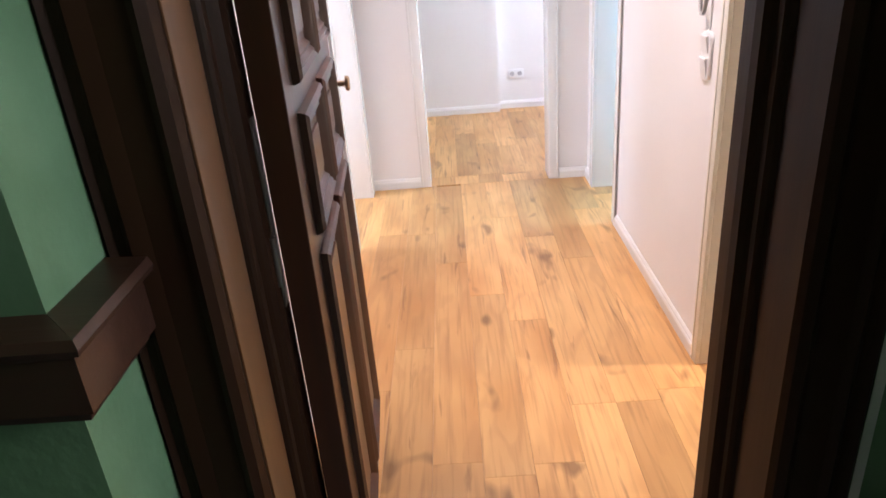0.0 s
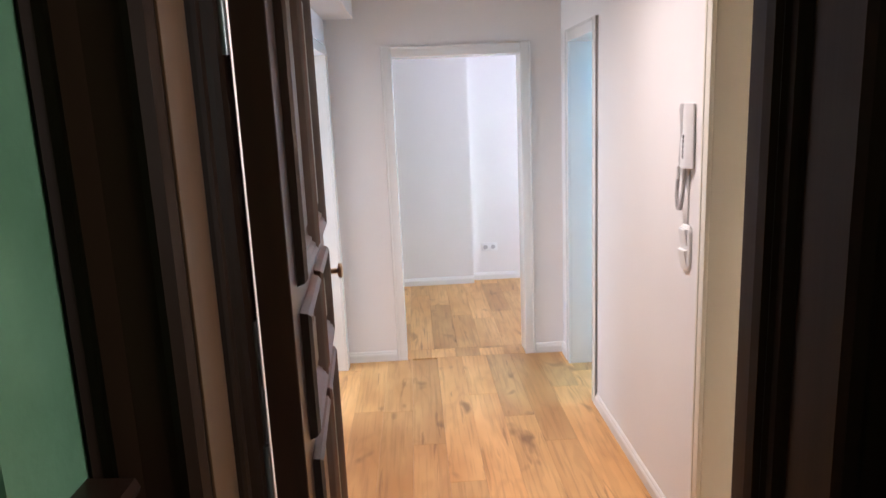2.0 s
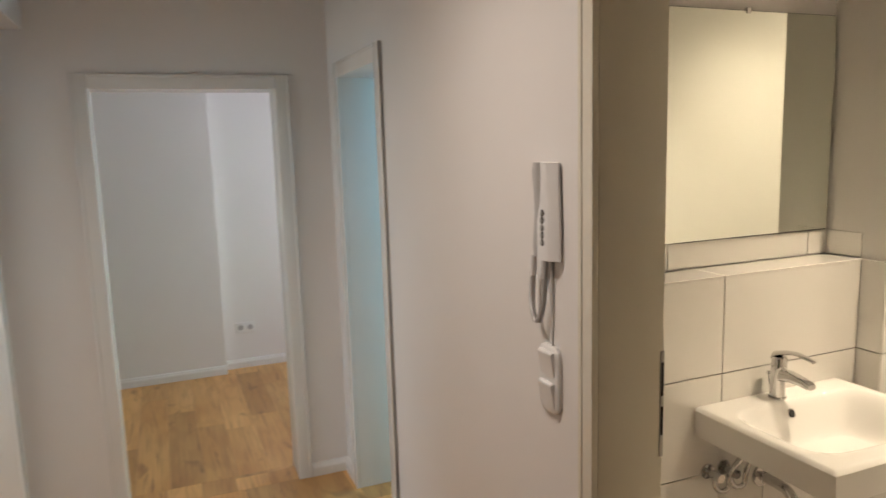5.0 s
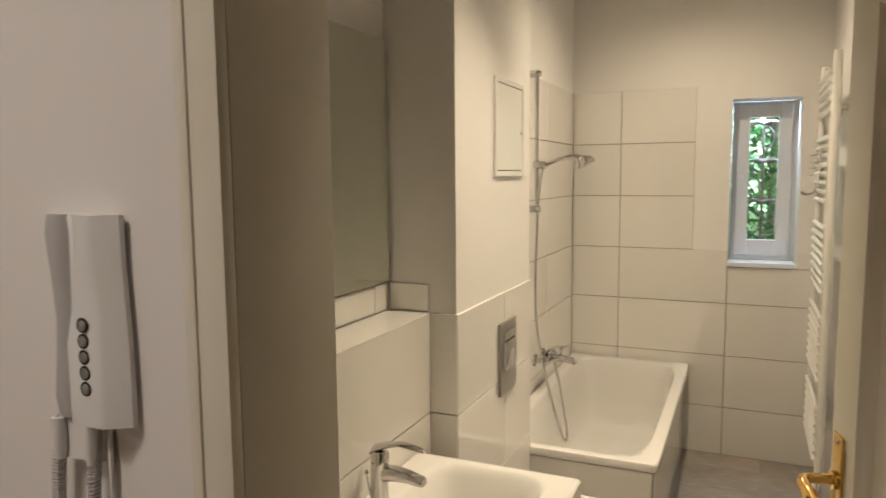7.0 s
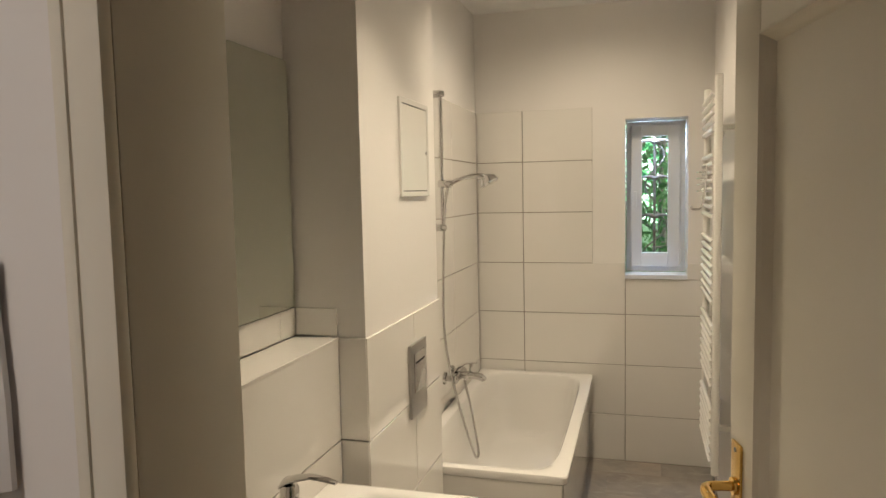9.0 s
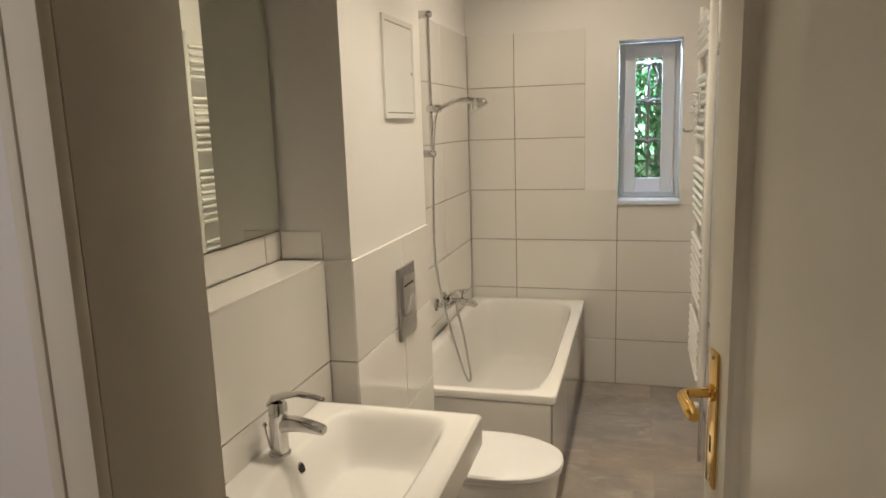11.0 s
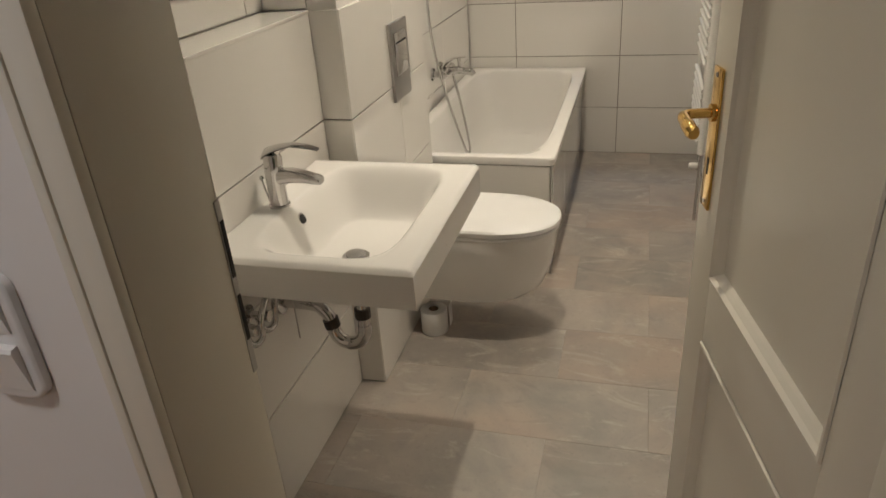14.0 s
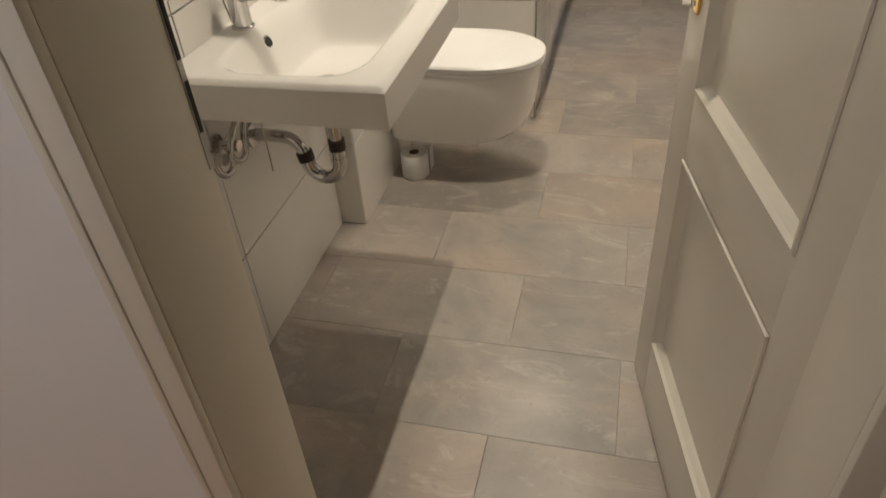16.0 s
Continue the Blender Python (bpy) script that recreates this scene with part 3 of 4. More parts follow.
part("cradle", loft(rings), PLASTIC, phone, smooth=True)
for k in range(5):
    zb = 1.522 - 0.0165 * k
    part("button", sweep([(1.378, 3.433, zb), (1.3708, 3.433, zb), (1.3695, 3.433, zb)], [0.0058, 0.0058, 0.004], 14), STEEL, phone, smooth=True)
    part("button_ring", sweep([(1.3722, 3.433 + 0.0066 * math.cos(a), zb + 0.0066 * math.sin(a)) for a in [i * math.tau / 16 for i in range(16)]], 0.0013, 6, True), BLACK, phone, "dark button ring", True)
line = smooth_path([(1.382, 3.486, 1.418), (1.380, 3.492, 1.36), (1.378, 3.492, 1.31), (1.378, 3.480, 1.272), (1.378, 3.462, 1.270), (1.380, 3.446, 1.31), (1.382, 3.440, 1.37), (1.385, 3.438, 1.416)], 26)
coil = []
for i in range(len(line) * 4 - 4):
    p = line[i // 4].lerp(line[min(i // 4 + 1, len(line) - 1)], (i % 4) / 4)
    coil.append(p + Vector((0.0055 * math.cos(i * 0.9), 0.0055 * math.sin(i * 0.9), 0.0)))
part("cord", sweep(coil, 0.0022, 5), HANDSET, phone, "coiled grey cord", True)
part("cord_bracket", loft([[(1.397, 3.430, z), (1.384, 3.430 + inset, z), (1.384, 3.494 - inset, z), (1.397, 3.494, z)] for inset, z in ((0.010, 1.372), (0.004, 1.395), (0.002, 1.4155))]), PLASTIC, phone)
for yc in (3.487, 3.440):
    part("cord_plug", sweep([(1.380, yc, 1.417), (1.379, yc, 1.385), (1.379, yc, 1.372)], [0.008, 0.0075, 0.005], 12), PLASTIC, phone, smooth=True)
part("wall_cable", sweep(smooth_path([(1.395, 3.43, 1.416), (1.392, 3.428, 1.36), (1.396, 3.432, 1.28), (1.397, 3.436, 1.205)]), 0.003, 6), PLASTIC, phone, smooth=True)

switch = thing("light_switch", "white double light switch in a rounded upright frame", "light switch")
part("frame", rounded_plate(3.396, 3.480, 1.056, 1.216, 0.024, (1.399, 1.3905, 1.388, 1.3872), (0, 0, 0.002, 0.005)), PLASTIC, switch, smooth=True)
for z0 in (1.066, 1.140):
    part("rocker", prism([(1.3895, z0 + 0.004), (1.3855, z0 + 0.005), (1.3765, z0 + 0.059), (1.379, z0 + 0.063), (1.3895, z0 + 0.064)], "y", 3.409, 3.467), PLASTIC, switch)


def socket(x, y, z):
    """A double socket on a wall that faces -y."""
    ob = thing("socket", "white double power socket low on the wall", "socket")
    part("plate", boxes((x - 0.075, x + 0.075, y - 0.010, y - 0.001, z - 0.04, z + 0.04), bevel=0.004), PLASTIC, ob, smooth=True)
    for dx in (-0.036, 0.036):
        part("insert", sweep([(x + dx, y - 0.0102, z), (x + dx, y - 0.0108, z)], [0.021, 0.020], 20), GREYPLASTIC, ob)


socket(1.13, 7.58, 0.32)

side_door = thing("side_door", "open white lacquered door of the side room", "door", pose(1.585, 5.282, 0, 0, 0, 3))
part("leaf", boxes((0, 0.56, 0, 0.04, 0.008, 1.99), bevel=0.003), LACQUER, side_door)

# ---- bathroom door ----
D = thing("bathroom_door", "open cream lacquered panelled bathroom door with brass handle", "door", pose(1.5635, 2.523, 0, 0, 0, 12.3), kind="structure")
LW, LT = 0.70, 0.04
for u0, u1 in ((0, 0.115), (LW - 0.11, LW)):
    part("stile", boxes((u0, u1, -LT, 0, 0.006, 2.02), bevel=0.002), CREAM, D, smooth=True)
for z0, z1 in ((0.006, 0.205), (0.705, 0.845), (1.93, 2.02)):
    part("rail", boxes((0.115, LW - 0.11, -LT, -0.0006, z0, z1), bevel=0.001), CREAM, D, smooth=True)
for z0, z1 in ((0.205, 0.705), (0.845, 1.93)):
    u0, u1 = 0.115, LW - 0.11
    part("panel", boxes((u0, u1, -LT + 0.008, -0.018, z0, z1)), CREAM, D)
    rings = []
    for inset, depth in ((0, 0.0), (0.002, 0.004), (0.007, 0.004), (0.011, -0.004), (0.018, -0.012), (0.022, -0.0181)):
        rings.append([(u0 + inset, depth, z0 + inset), (u1 - inset, depth, z0 + inset), (u1 - inset, depth, z1 - inset), (u0 + inset, depth, z1 - inset)])
    part("moulding", loft(rings, None, (False, False)), CREAM, D)
plate = part("back_plate", boxes((LW - 0.066, LW - 0.022, 0.0005, 0.006, 0.965, 1.225), bevel=0.002), BRASS, D, "polished brass back plate", True)
UH = LW - 0.044
part("handle", sweep(smooth_path([(UH, 0.005, 1.145), (UH, 0.045, 1.145), (UH - 0.006, 0.058, 1.145), (UH - 0.02, 0.063, 1.145), (UH - 0.05, 0.064, 1.142), (UH - 0.088, 0.063, 1.136)], 5),
                     [0.009] * 11 + [0.0095] * 4 + [0.0105] * 5 + [0.012] * 5 + [0.009], 14), BRASS, plate, "polished brass lever handle", True)
part("rose", sweep([(UH, 0.006, 1.145), (UH, 0.012, 1.145), (UH, 0.013, 1.145)], [0.016, 0.016, 0.012], 18), BRASS, plate, smooth=True)
part("keyhole", boxes((UH - 0.004, UH + 0.004, 0.0055, 0.0066, 1.03, 1.062), bevel=0.0004), BLACK, plate)
for zz in (0.978, 1.212):
    part("screw", sweep([(UH, 0.006, zz), (UH, 0.0075, zz)], 0.0045, 10), STEEL, plate)

# ---- bathroom fittings ----
basin = thing("washbasin", "white rectangular ceramic wall-hung washbasin with overflow hole", "washbasin")
X0, X1, Y0, Y1, ZB = 2.052, 2.668, 3.205, 3.684, 0.862


def bowl_depth(x, y):
    cx, cy, hx, hy = 2.362, 3.440, 0.274, 0.172
    r = (abs((x - cx) / hx) ** 5 + abs((y - cy) / hy) ** 5) ** 0.2
    if r >= 1:
        return 0.0
    s = min(1.0, (1 - r) / 0.42)
    return 0.115 * (s * s * (3 - 2 * s)) + 0.008 * (1 - r)


bm = bmesh.new()
NX, NY = 84, 66
grid = [[bm.verts.new((X0 + (X1 - X0) * i / NX, Y0 + (Y1 - Y0) * j / NY, 0)) for j in range(NY + 1)] for i in range(NX + 1)]
for col in grid:
    for v in col:
        x, y = v.co.x, v.co.y
        e = min(x - X0, X1 - x, y - Y0)
        v.co.z = ZB - bowl_depth(x, y) - (0.010 * max(0.0, 1 - e / 0.012) ** 2)
for i in range(NX):
    for j in range(NY):
        bm.faces.new((grid[i][j], grid[i + 1][j], grid[i + 1][j + 1], grid[i][j + 1]))
edge = [grid[i][0] for i in range(NX + 1)] + [grid[NX][j] for j in range(1, NY + 1)] + [grid[i][NY] for i in range(NX - 1, -1, -1)] + [grid[0][j] for j in range(NY - 1, 0, -1)]
low = [bm.verts.new((v.co.x + (0.004 if v.co.x < 2.3 else -0.004), v.co.y, 0.772)) for v in edge]
for k in range(len(edge)):
    n = (k + 1) % len(edge)
    bm.faces.new((edge[k], low[k], low[n], edge[n]))
previous = low
for s, z in ((0.90, 0.771), (0.80, 0.742), (0.62, 0.726), (0.3, 0.722)):
    now = [bm.verts.new((2.362 + (v.co.x - 2.362) * s, 3.45 + (v.co.y - 3.45) * s, z)) for v in low]
    for k in range(len(low)):
        n = (k + 1) % len(low)
        bm.faces.new((previous[k], now[k], now[n], previous[n]))
    previous = now
bm.faces.new(previous[::-1])
part("bowl", bm, CERAMIC, basin, smooth=True)
DR = (2.32, 3.445, ZB - 0.121)
part("drain", sweep([(DR[0], DR[1], DR[2]), (DR[0], DR[1], DR[2] + 0.003), (DR[0], DR[1], DR[2] + 0.004)], [0.034, 0.034, 0.028], 26), CHROME, basin, "chrome drain with a plug", True)
part("plug", sweep([(DR[0], DR[1], DR[2] + 0.004), (DR[0], DR[1], DR[2] + 0.010), (DR[0], DR[1], DR[2] + 0.012)], [0.024, 0.024, 0.018], 24), STEEL, basin, smooth=True)
OV = Vector((2.342, 3.586, 0.826))
part("overflow_ring", sweep([OV + Vector((0.013 * math.cos(a), 0.004 * math.sin(a), 0.013 * math.sin(a))) for a in [i * math.tau / 20 for i in range(20)]], 0.002, 6, True), CHROME, basin, smooth=True)
part("overflow_hole", sweep([OV + Vector((0, 0.006, -0.004)), OV + Vector((0, -0.003, 0.001))], 0.0115, 18), BLACK, basin)


def lever_tap(x, y, z):
    """A single-lever basin mixer whose spout points to -y."""
    ob = thing("basin_tap", "chrome single-lever basin mixer with pop-up rod", "tap")
    part("foot", sweep([(x, y, z), (x, y, z + 0.006), (x, y, z + 0.008)], [0.027, 0.027, 0.024], 24), CHROME, ob, smooth=True)
    part("body", sweep([(x, y, z + 0.008), (x, y, z + 0.05), (x, y - 0.002, z + 0.10), (x, y - 0.003, z + 0.128), (x, y - 0.003, z + 0.136)], [0.023, 0.0225, 0.0225, 0.023, 0.018], 24), CHROME, ob, smooth=True)
    rings = []
    for d, zc, w, h in ((0.0, 0.078, 0.019, 0.020), (0.04, 0.083, 0.019, 0.017), (0.08, 0.080, 0.018, 0.013), (0.112, 0.074, 0.0175, 0.010), (0.118, 0.072, 0.015, 0.008)):
        rings.append([(x + w * math.copysign(abs(math.cos(a)) ** 0.6, math.cos(a)), y - 0.005 - d, z + zc + h * math.copysign(abs(math.sin(a)) ** 0.6, math.sin(a))) for a in [i * math.tau / 20 for i in range(20)]])
    part("spout", loft(rings), CHROME, ob, smooth=True)
    rings = []
    for d, zc, w, h in ((-0.022, 0.128, 0.012, 0.006), (-0.01, 0.140, 0.019, 0.011), (0.02, 0.152, 0.019, 0.008), (0.06, 0.160, 0.015, 0.005), (0.10, 0.156, 0.013, 0.004), (0.125, 0.150, 0.010, 0.003)):
        rings.append([(x + w * math.cos(a), y - d, z + zc + h * math.sin(a)) for a in [i * math.tau / 18 for i in range(18)]])
    part("lever", loft(rings), CHROME, ob, smooth=True)
    part("pop_up_rod", sweep([(x, y + 0.026, z + 0.012), (x, y + 0.034, z + 0.05), (x, y + 0.036, z + 0.066)], 0.0025, 8), CHROME, ob, smooth=True)
    part("rod_knob", sweep([(x, y + 0.036, z + 0.066), (x, y + 0.0365, z + 0.070), (x, y + 0.037, z + 0.078)], [0.003, 0.007, 0.004], 12), CHROME, ob, smooth=True)


lever_tap(2.338, 3.638, ZB - 0.002)

trap = thing("basin_trap", "chrome siphon pipe with angle valves under the washbasin", "siphon")
TPX = 2.338
part("tailpipe", sweep([(TPX, 3.457, 0.724), (TPX, 3.457, 0.53)], 0.017, 18), CHROME, trap, smooth=True)
part("u_bend", sweep([(TPX, 3.457, 0.53)] + [(TPX - 0.002 * a, 3.5005 - 0.0435 * math.cos(a), 0.515 - 0.048 * math.sin(a)) for a in [i * math.pi / 14 for i in range(15)]] + [(TPX - 0.007, 3.546, 0.53)], 0.0185, 18), CHROME, trap, smooth=True)
part("wall_pipe", sweep(smooth_path([(TPX - 0.007, 3.546, 0.528), (TPX - 0.007, 3.553, 0.552), (TPX - 0.007, 3.575, 0.575), (TPX - 0.007, 3.61, 0.582), (TPX - 0.007, 3.684, 0.583)], 6), 0.0165, 18), CHROME, trap, smooth=True)
for p, q in (((TPX, 3.457, 0.552), (TPX, 3.457, 0.580)), ((TPX - 0.007, 3.544, 0.518), (TPX - 0.007, 3.549, 0.542))):
    part("union_nut", sweep([p, q], 0.0215, 14), DARKRUBBER, trap, "dark union nut")
part("wall_flange", sweep([(TPX - 0.007, 3.684, 0.583), (TPX - 0.007, 3.676, 0.583), (TPX - 0.007, 3.672, 0.583)], [0.036, 0.034, 0.02], 24), CHROME, trap, smooth=True)
for vx in (2.105, 2.17):
    valve = part("angle_valve", sweep([(vx, 3.684, 0.645), (vx, 3.678, 0.645), (vx, 3.677, 0.645), (vx, 3.645, 0.645)], [0.024, 0.024, 0.010, 0.010], 16), CHROME, trap, smooth=True)
    part("valve_handle", sweep([(vx, 3.645, 0.645), (vx, 3.641, 0.645), (vx, 3.622, 0.645)], [0.010, 0.015, 0.014], 12), CHROME, valve)
    part("supply_hose", sweep(smooth_path([(vx, 3.655, 0.637), (vx + 0.004, 3.65, 0.605), (vx + 0.022, 3.645, 0.59), (vx + 0.045, 3.64, 0.60), (vx + 0.055, 3.635, 0.66), (2.30, 3.63, 0.775)], 6), 0.0085, 10), CHROME, valve, smooth=True)
part("pop_up_linkage", sweep([(2.32, 3.47, 0.70), (2.25, 3.60, 0.66), (2.25, 3.60, 0.53)], 0.0022, 6), STEEL, trap)


def egg(s, front, z, cx=3.205, back=W_PIER - 0.002, half=0.178):
    """An outline that is straight at the wall and round at the front."""
    out = []
    length = back - front
    for i in range(48):
        a = i * math.tau / 48
        c, q = math.cos(a), math.sin(a)
        if q < 0:
            out.append((cx + s * half * math.copysign(abs(c) ** 0.86, c), back - length * 0.52 + (length * 0.48) * -abs(q) ** 0.95, z))
        else:
            out.append((cx + s * half * math.copysign(abs(c) ** 0.28, c), back - length * 0.52 + length * 0.52 * abs(q) ** 0.45, z))
    return out


wc = thing("toilet", "white wall-hung ceramic toilet with its lid closed", "toilet", pose(0, 0, 0.03))
part("bowl", loft([egg(0.66, 3.23, 0.128), egg(0.84, 3.145, 0.138), egg(0.92, 3.10, 0.175), egg(0.965, 3.068, 0.26), egg(0.99, 3.055, 0.35), egg(1.0, 3.05, 0.395), egg(0.98, 3.055, 0.402)]), CERAMIC, wc, smooth=True)
part("outlet_bulge", sweep([(3.205, 3.33, 0.14), (3.205, 3.33, 0.10), (3.205, 3.33, 0.088)], [0.07, 0.062, 0.04], 22), CERAMIC, wc, smooth=True)
part("seat", loft([egg(0.99, 3.05, 0.4035, back=3.565), egg(1.01, 3.042, 0.407, back=3.567), egg(1.01, 3.042, 0.414, back=3.567), egg(0.99, 3.05, 0.4175, back=3.565)]), PLASTIC, wc, smooth=True)
part("lid", loft([egg(1.0, 3.044, 0.4185, back=3.567), egg(1.015, 3.038, 0.423, back=3.568), egg(1.01, 3.040, 0.436, back=3.567), egg(0.97, 3.056, 0.443, back=3.56), egg(0.6, 3.16, 0.447, back=3.50)]), PLASTIC, wc, smooth=True)
for dx in (-0.075, 0.075):
    part("hinge", sweep([(3.205 + dx, 3.566, 0.402), (3.205 + dx, 3.566, 0.43), (3.205 + dx, 3.566, 0.435)], [0.013, 0.013, 0.009], 14), CHROME, wc, smooth=True)

flush = thing("flush_plate", "brushed steel flush plate on the tiled pier", "flush plate")
part("plate", boxes((3.112, 3.288, 3.584, 3.5955, 0.90, 1.158), bevel=0.004), STEEL, flush, smooth=True)
part("button", boxes((3.140, 3.260, 3.580, 3.5845, 0.985, 1.125), bevel=0.003), CHROME, flush, smooth=True)
part("button_slot", boxes((3.150, 3.250, 3.5785, 3.5802, 1.088, 1.094)), BLACK, flush)

roll = thing("toilet_paper_roll", "white toilet paper roll standing on the floor", "toilet paper")
roll.matrix_world = pose(3.098, 3.512, 0)
ring = [i * math.tau / 36 for i in range(36)]
bm = bmesh.new()
loft([[(r * math.cos(a), r * math.sin(a), z) for a in ring] for r, z in ((0.02, 0.001), (0.05, 0.001), (0.052, 0.004), (0.052, 0.096), (0.05, 0.099), (0.02, 0.099), (0.02, 0.001))], bm, (False, False))
part("paper", bm, PAPER, roll, smooth=True)
part("core", loft([[(r * math.cos(a), r * math.sin(a), z) for a in ring] for r, z in ((0.0195, 0.002), (0.0195, 0.097), (0.018, 0.097), (0.018, 0.002))], None, (False, False)), CARDBOARD, roll, smooth=True)
part("loose_sheet", boxes((0.03, 0.075, -0.0525, -0.0515, 0.002, 0.096)), PAPER, roll)

# bathtub
tub = thing("bathtub", "white enamelled built-in bathtub with tiled panels", "bathtub")
TX0, TX1, TY0, TY1, TZ = 3.592, 5.196, 3.105, 3.816, 0.542


def tub_ring(inset, z, power, shift=0.0):
    cx, cy = (TX0 + TX1) / 2 + shift, (TY0 + TY1) / 2
    hx, hy = (TX1 - TX0) / 2 - inset, (TY1 - TY0) / 2 - inset
    out = []
    for i in range(96):
        a = i * math.tau / 96
        c, q = math.cos(a), math.sin(a)
        out.append((cx + hx * math.copysign(abs(c) ** (2 / power), c), cy + hy * math.copysign(abs(q) ** (2 / power), q), z))
    return out


part("shell", loft([tub_ring(0.004, TZ - 0.035, 40), tub_ring(0.0, TZ - 0.008, 40), tub_ring(0.003, TZ - 0.002, 40), tub_ring(0.010, TZ, 36), tub_ring(0.046, TZ - 0.002, 9), tub_ring(0.058, TZ - 0.006, 7), tub_ring(0.066, TZ - 0.02, 6.5),
                    tub_ring(0.075, TZ - 0.10, 6), tub_ring(0.09, TZ - 0.25, 5.5), tub_ring(0.105, TZ - 0.34, 5), tub_ring(0.14, TZ - 0.385, 4.5), tub_ring(0.2, TZ - 0.40, 4), tub_ring(0.3, TZ - 0.405, 3)], None, (False, True)), ENAMEL, tub, smooth=True)
part("carcass", boxes((3.628, 5.196, 3.150, 3.820, 0.005, 0.135), (3.628, 3.640, 3.150, 3.82, 0.135, 0.50), (3.628, 5.19, 3.150, 3.160, 0.135, 0.50)), BLACK, tub)
part("panel_edge", boxes((3.600, 3.606, 3.122, 3.128, 0.002, 0.505)), STEEL, tub, "thin steel corner trim")

# tub mixer with hose, shower bar and hand shower
mixer = thing("bath_mixer", "chrome bath mixer with lever on the tiled wall", "tap")
MX, MZ = 4.43, 0.70
part("body", sweep([(MX - 0.10, 3.765, MZ), (MX - 0.095, 3.765, MZ), (MX + 0.095, 3.765, MZ), (MX + 0.10, 3.765, MZ)], [0.016, 0.023, 0.023, 0.016], 20), CHROME, mixer, smooth=True)
for dx in (-0.075, 0.075):
    part("wall_union", sweep([(MX + dx, 3.824, MZ), (MX + dx, 3.814, MZ), (MX + dx, 3.812, MZ), (MX + dx, 3.765, MZ)], [0.033, 0.031, 0.016, 0.016], 20), CHROME, mixer, smooth=True)
part("spout", sweep(smooth_path([(MX, 3.765, MZ), (MX, 3.70, MZ + 0.004), (MX, 3.64, MZ - 0.004), (MX, 3.625, MZ - 0.02)], 5), [0.022] * 6 + [0.019] * 5 + [0.016] * 5, 16), CHROME, mixer, smooth=True)
part("lever", loft([[(MX + w * math.cos(a), 3.775 - d, MZ + zc + h * math.sin(a)) for a in ring[::2]] for d, zc, w, h in ((-0.01, 0.02, 0.016, 0.01), (0.01, 0.045, 0.02, 0.012), (0.05, 0.066, 0.014, 0.005), (0.11, 0.072, 0.011, 0.003))]), CHROME, mixer, smooth=True)
part("diverter", sweep([(MX, 3.70, MZ + 0.02), (MX, 3.70, MZ + 0.05), (MX, 3.70, MZ + 0.052), (MX, 3.70, MZ + 0.066)], [0.005, 0.005, 0.010, 0.009], 12), CHROME, mixer, smooth=True)

shower = thing("shower_set", "chrome shower bar with hand shower and metal hose", "shower")
SX = 4.205
part("bar", sweep([(SX, 3.775, 1.49), (SX, 3.775, 2.175)], 0.0105, 16), CHROME, shower, smooth=True)
for z in (1.505, 2.16):
    part("bracket", sweep([(SX, 3.824, z), (SX, 3.80, z), (SX, 3.775, z), (SX, 3.755, z)], [0.02, 0.018, 0.018, 0.014], 16), CHROME, shower, smooth=True)
part("slider", sweep([(SX, 3.79, 1.722), (SX, 3.77, 1.722), (SX, 3.73, 1.720), (SX, 3.72, 1.719)], [0.018, 0.02, 0.018, 0.014], 16), CHROME, shower, smooth=True)
hand_path = smooth_path([(SX, 3.74, 1.715), (SX + 0.01, 3.70, 1.735), (SX + 0.02, 3.64, 1.755), (SX + 0.03, 3.58, 1.755), (SX + 0.035, 3.54, 1.735)], 5)
part("shower_handle", sweep(hand_path, [0.011] * 8 + [0.0125] * 6 + [0.015] * (len(hand_path) - 14), 14), CHROME, shower, smooth=True)
part("shower_head", sweep([(SX + 0.035, 3.565, 1.752), (SX + 0.035, 3.548, 1.735), (SX + 0.035, 3.541, 1.722), (SX + 0.035, 3.538, 1.716)], [0.02, 0.044, 0.05, 0.044], 26), CHROME, shower, smooth=True)
hose = smooth_path([(SX, 3.742, 1.71), (SX - 0.005, 3.76, 1.60), (SX + 0.01, 3.78, 1.25), (SX + 0.06, 3.79, 0.92), (SX + 0.14, 3.76, 0.62), (SX + 0.18, 3.70, 0.36), (SX + 0.19, 3.67, 0.27), (SX + 0.225, 3.665, 0.30), (MX, 3.70, 0.52), (MX, 3.735, 0.675)], 16)
part("hose", sweep(hose, [0.0065 + 0.0008 * (i % 2) for i in range(len(hose))], 10), CHROME, shower, "ribbed metal hose", True)

mirror = thing("wall_mirror", "plain frameless wall mirror above the tiled ledge", "mirror")
part("glass", boxes((1.60, 2.742, 3.8175, 3.8228, 1.352, 2.068)), MIRROR, mirror)
part("edge_strip", boxes((1.598, 2.7445, 3.8232, 3.8322, 1.349, 2.0705)), BLACK, mirror)
for cx in (1.95, 2.35):
    part("clip", boxes((cx - 0.008, cx + 0.008, 3.8135, 3.826, 2.060, 2.078), bevel=0.002), CHROME, mirror)

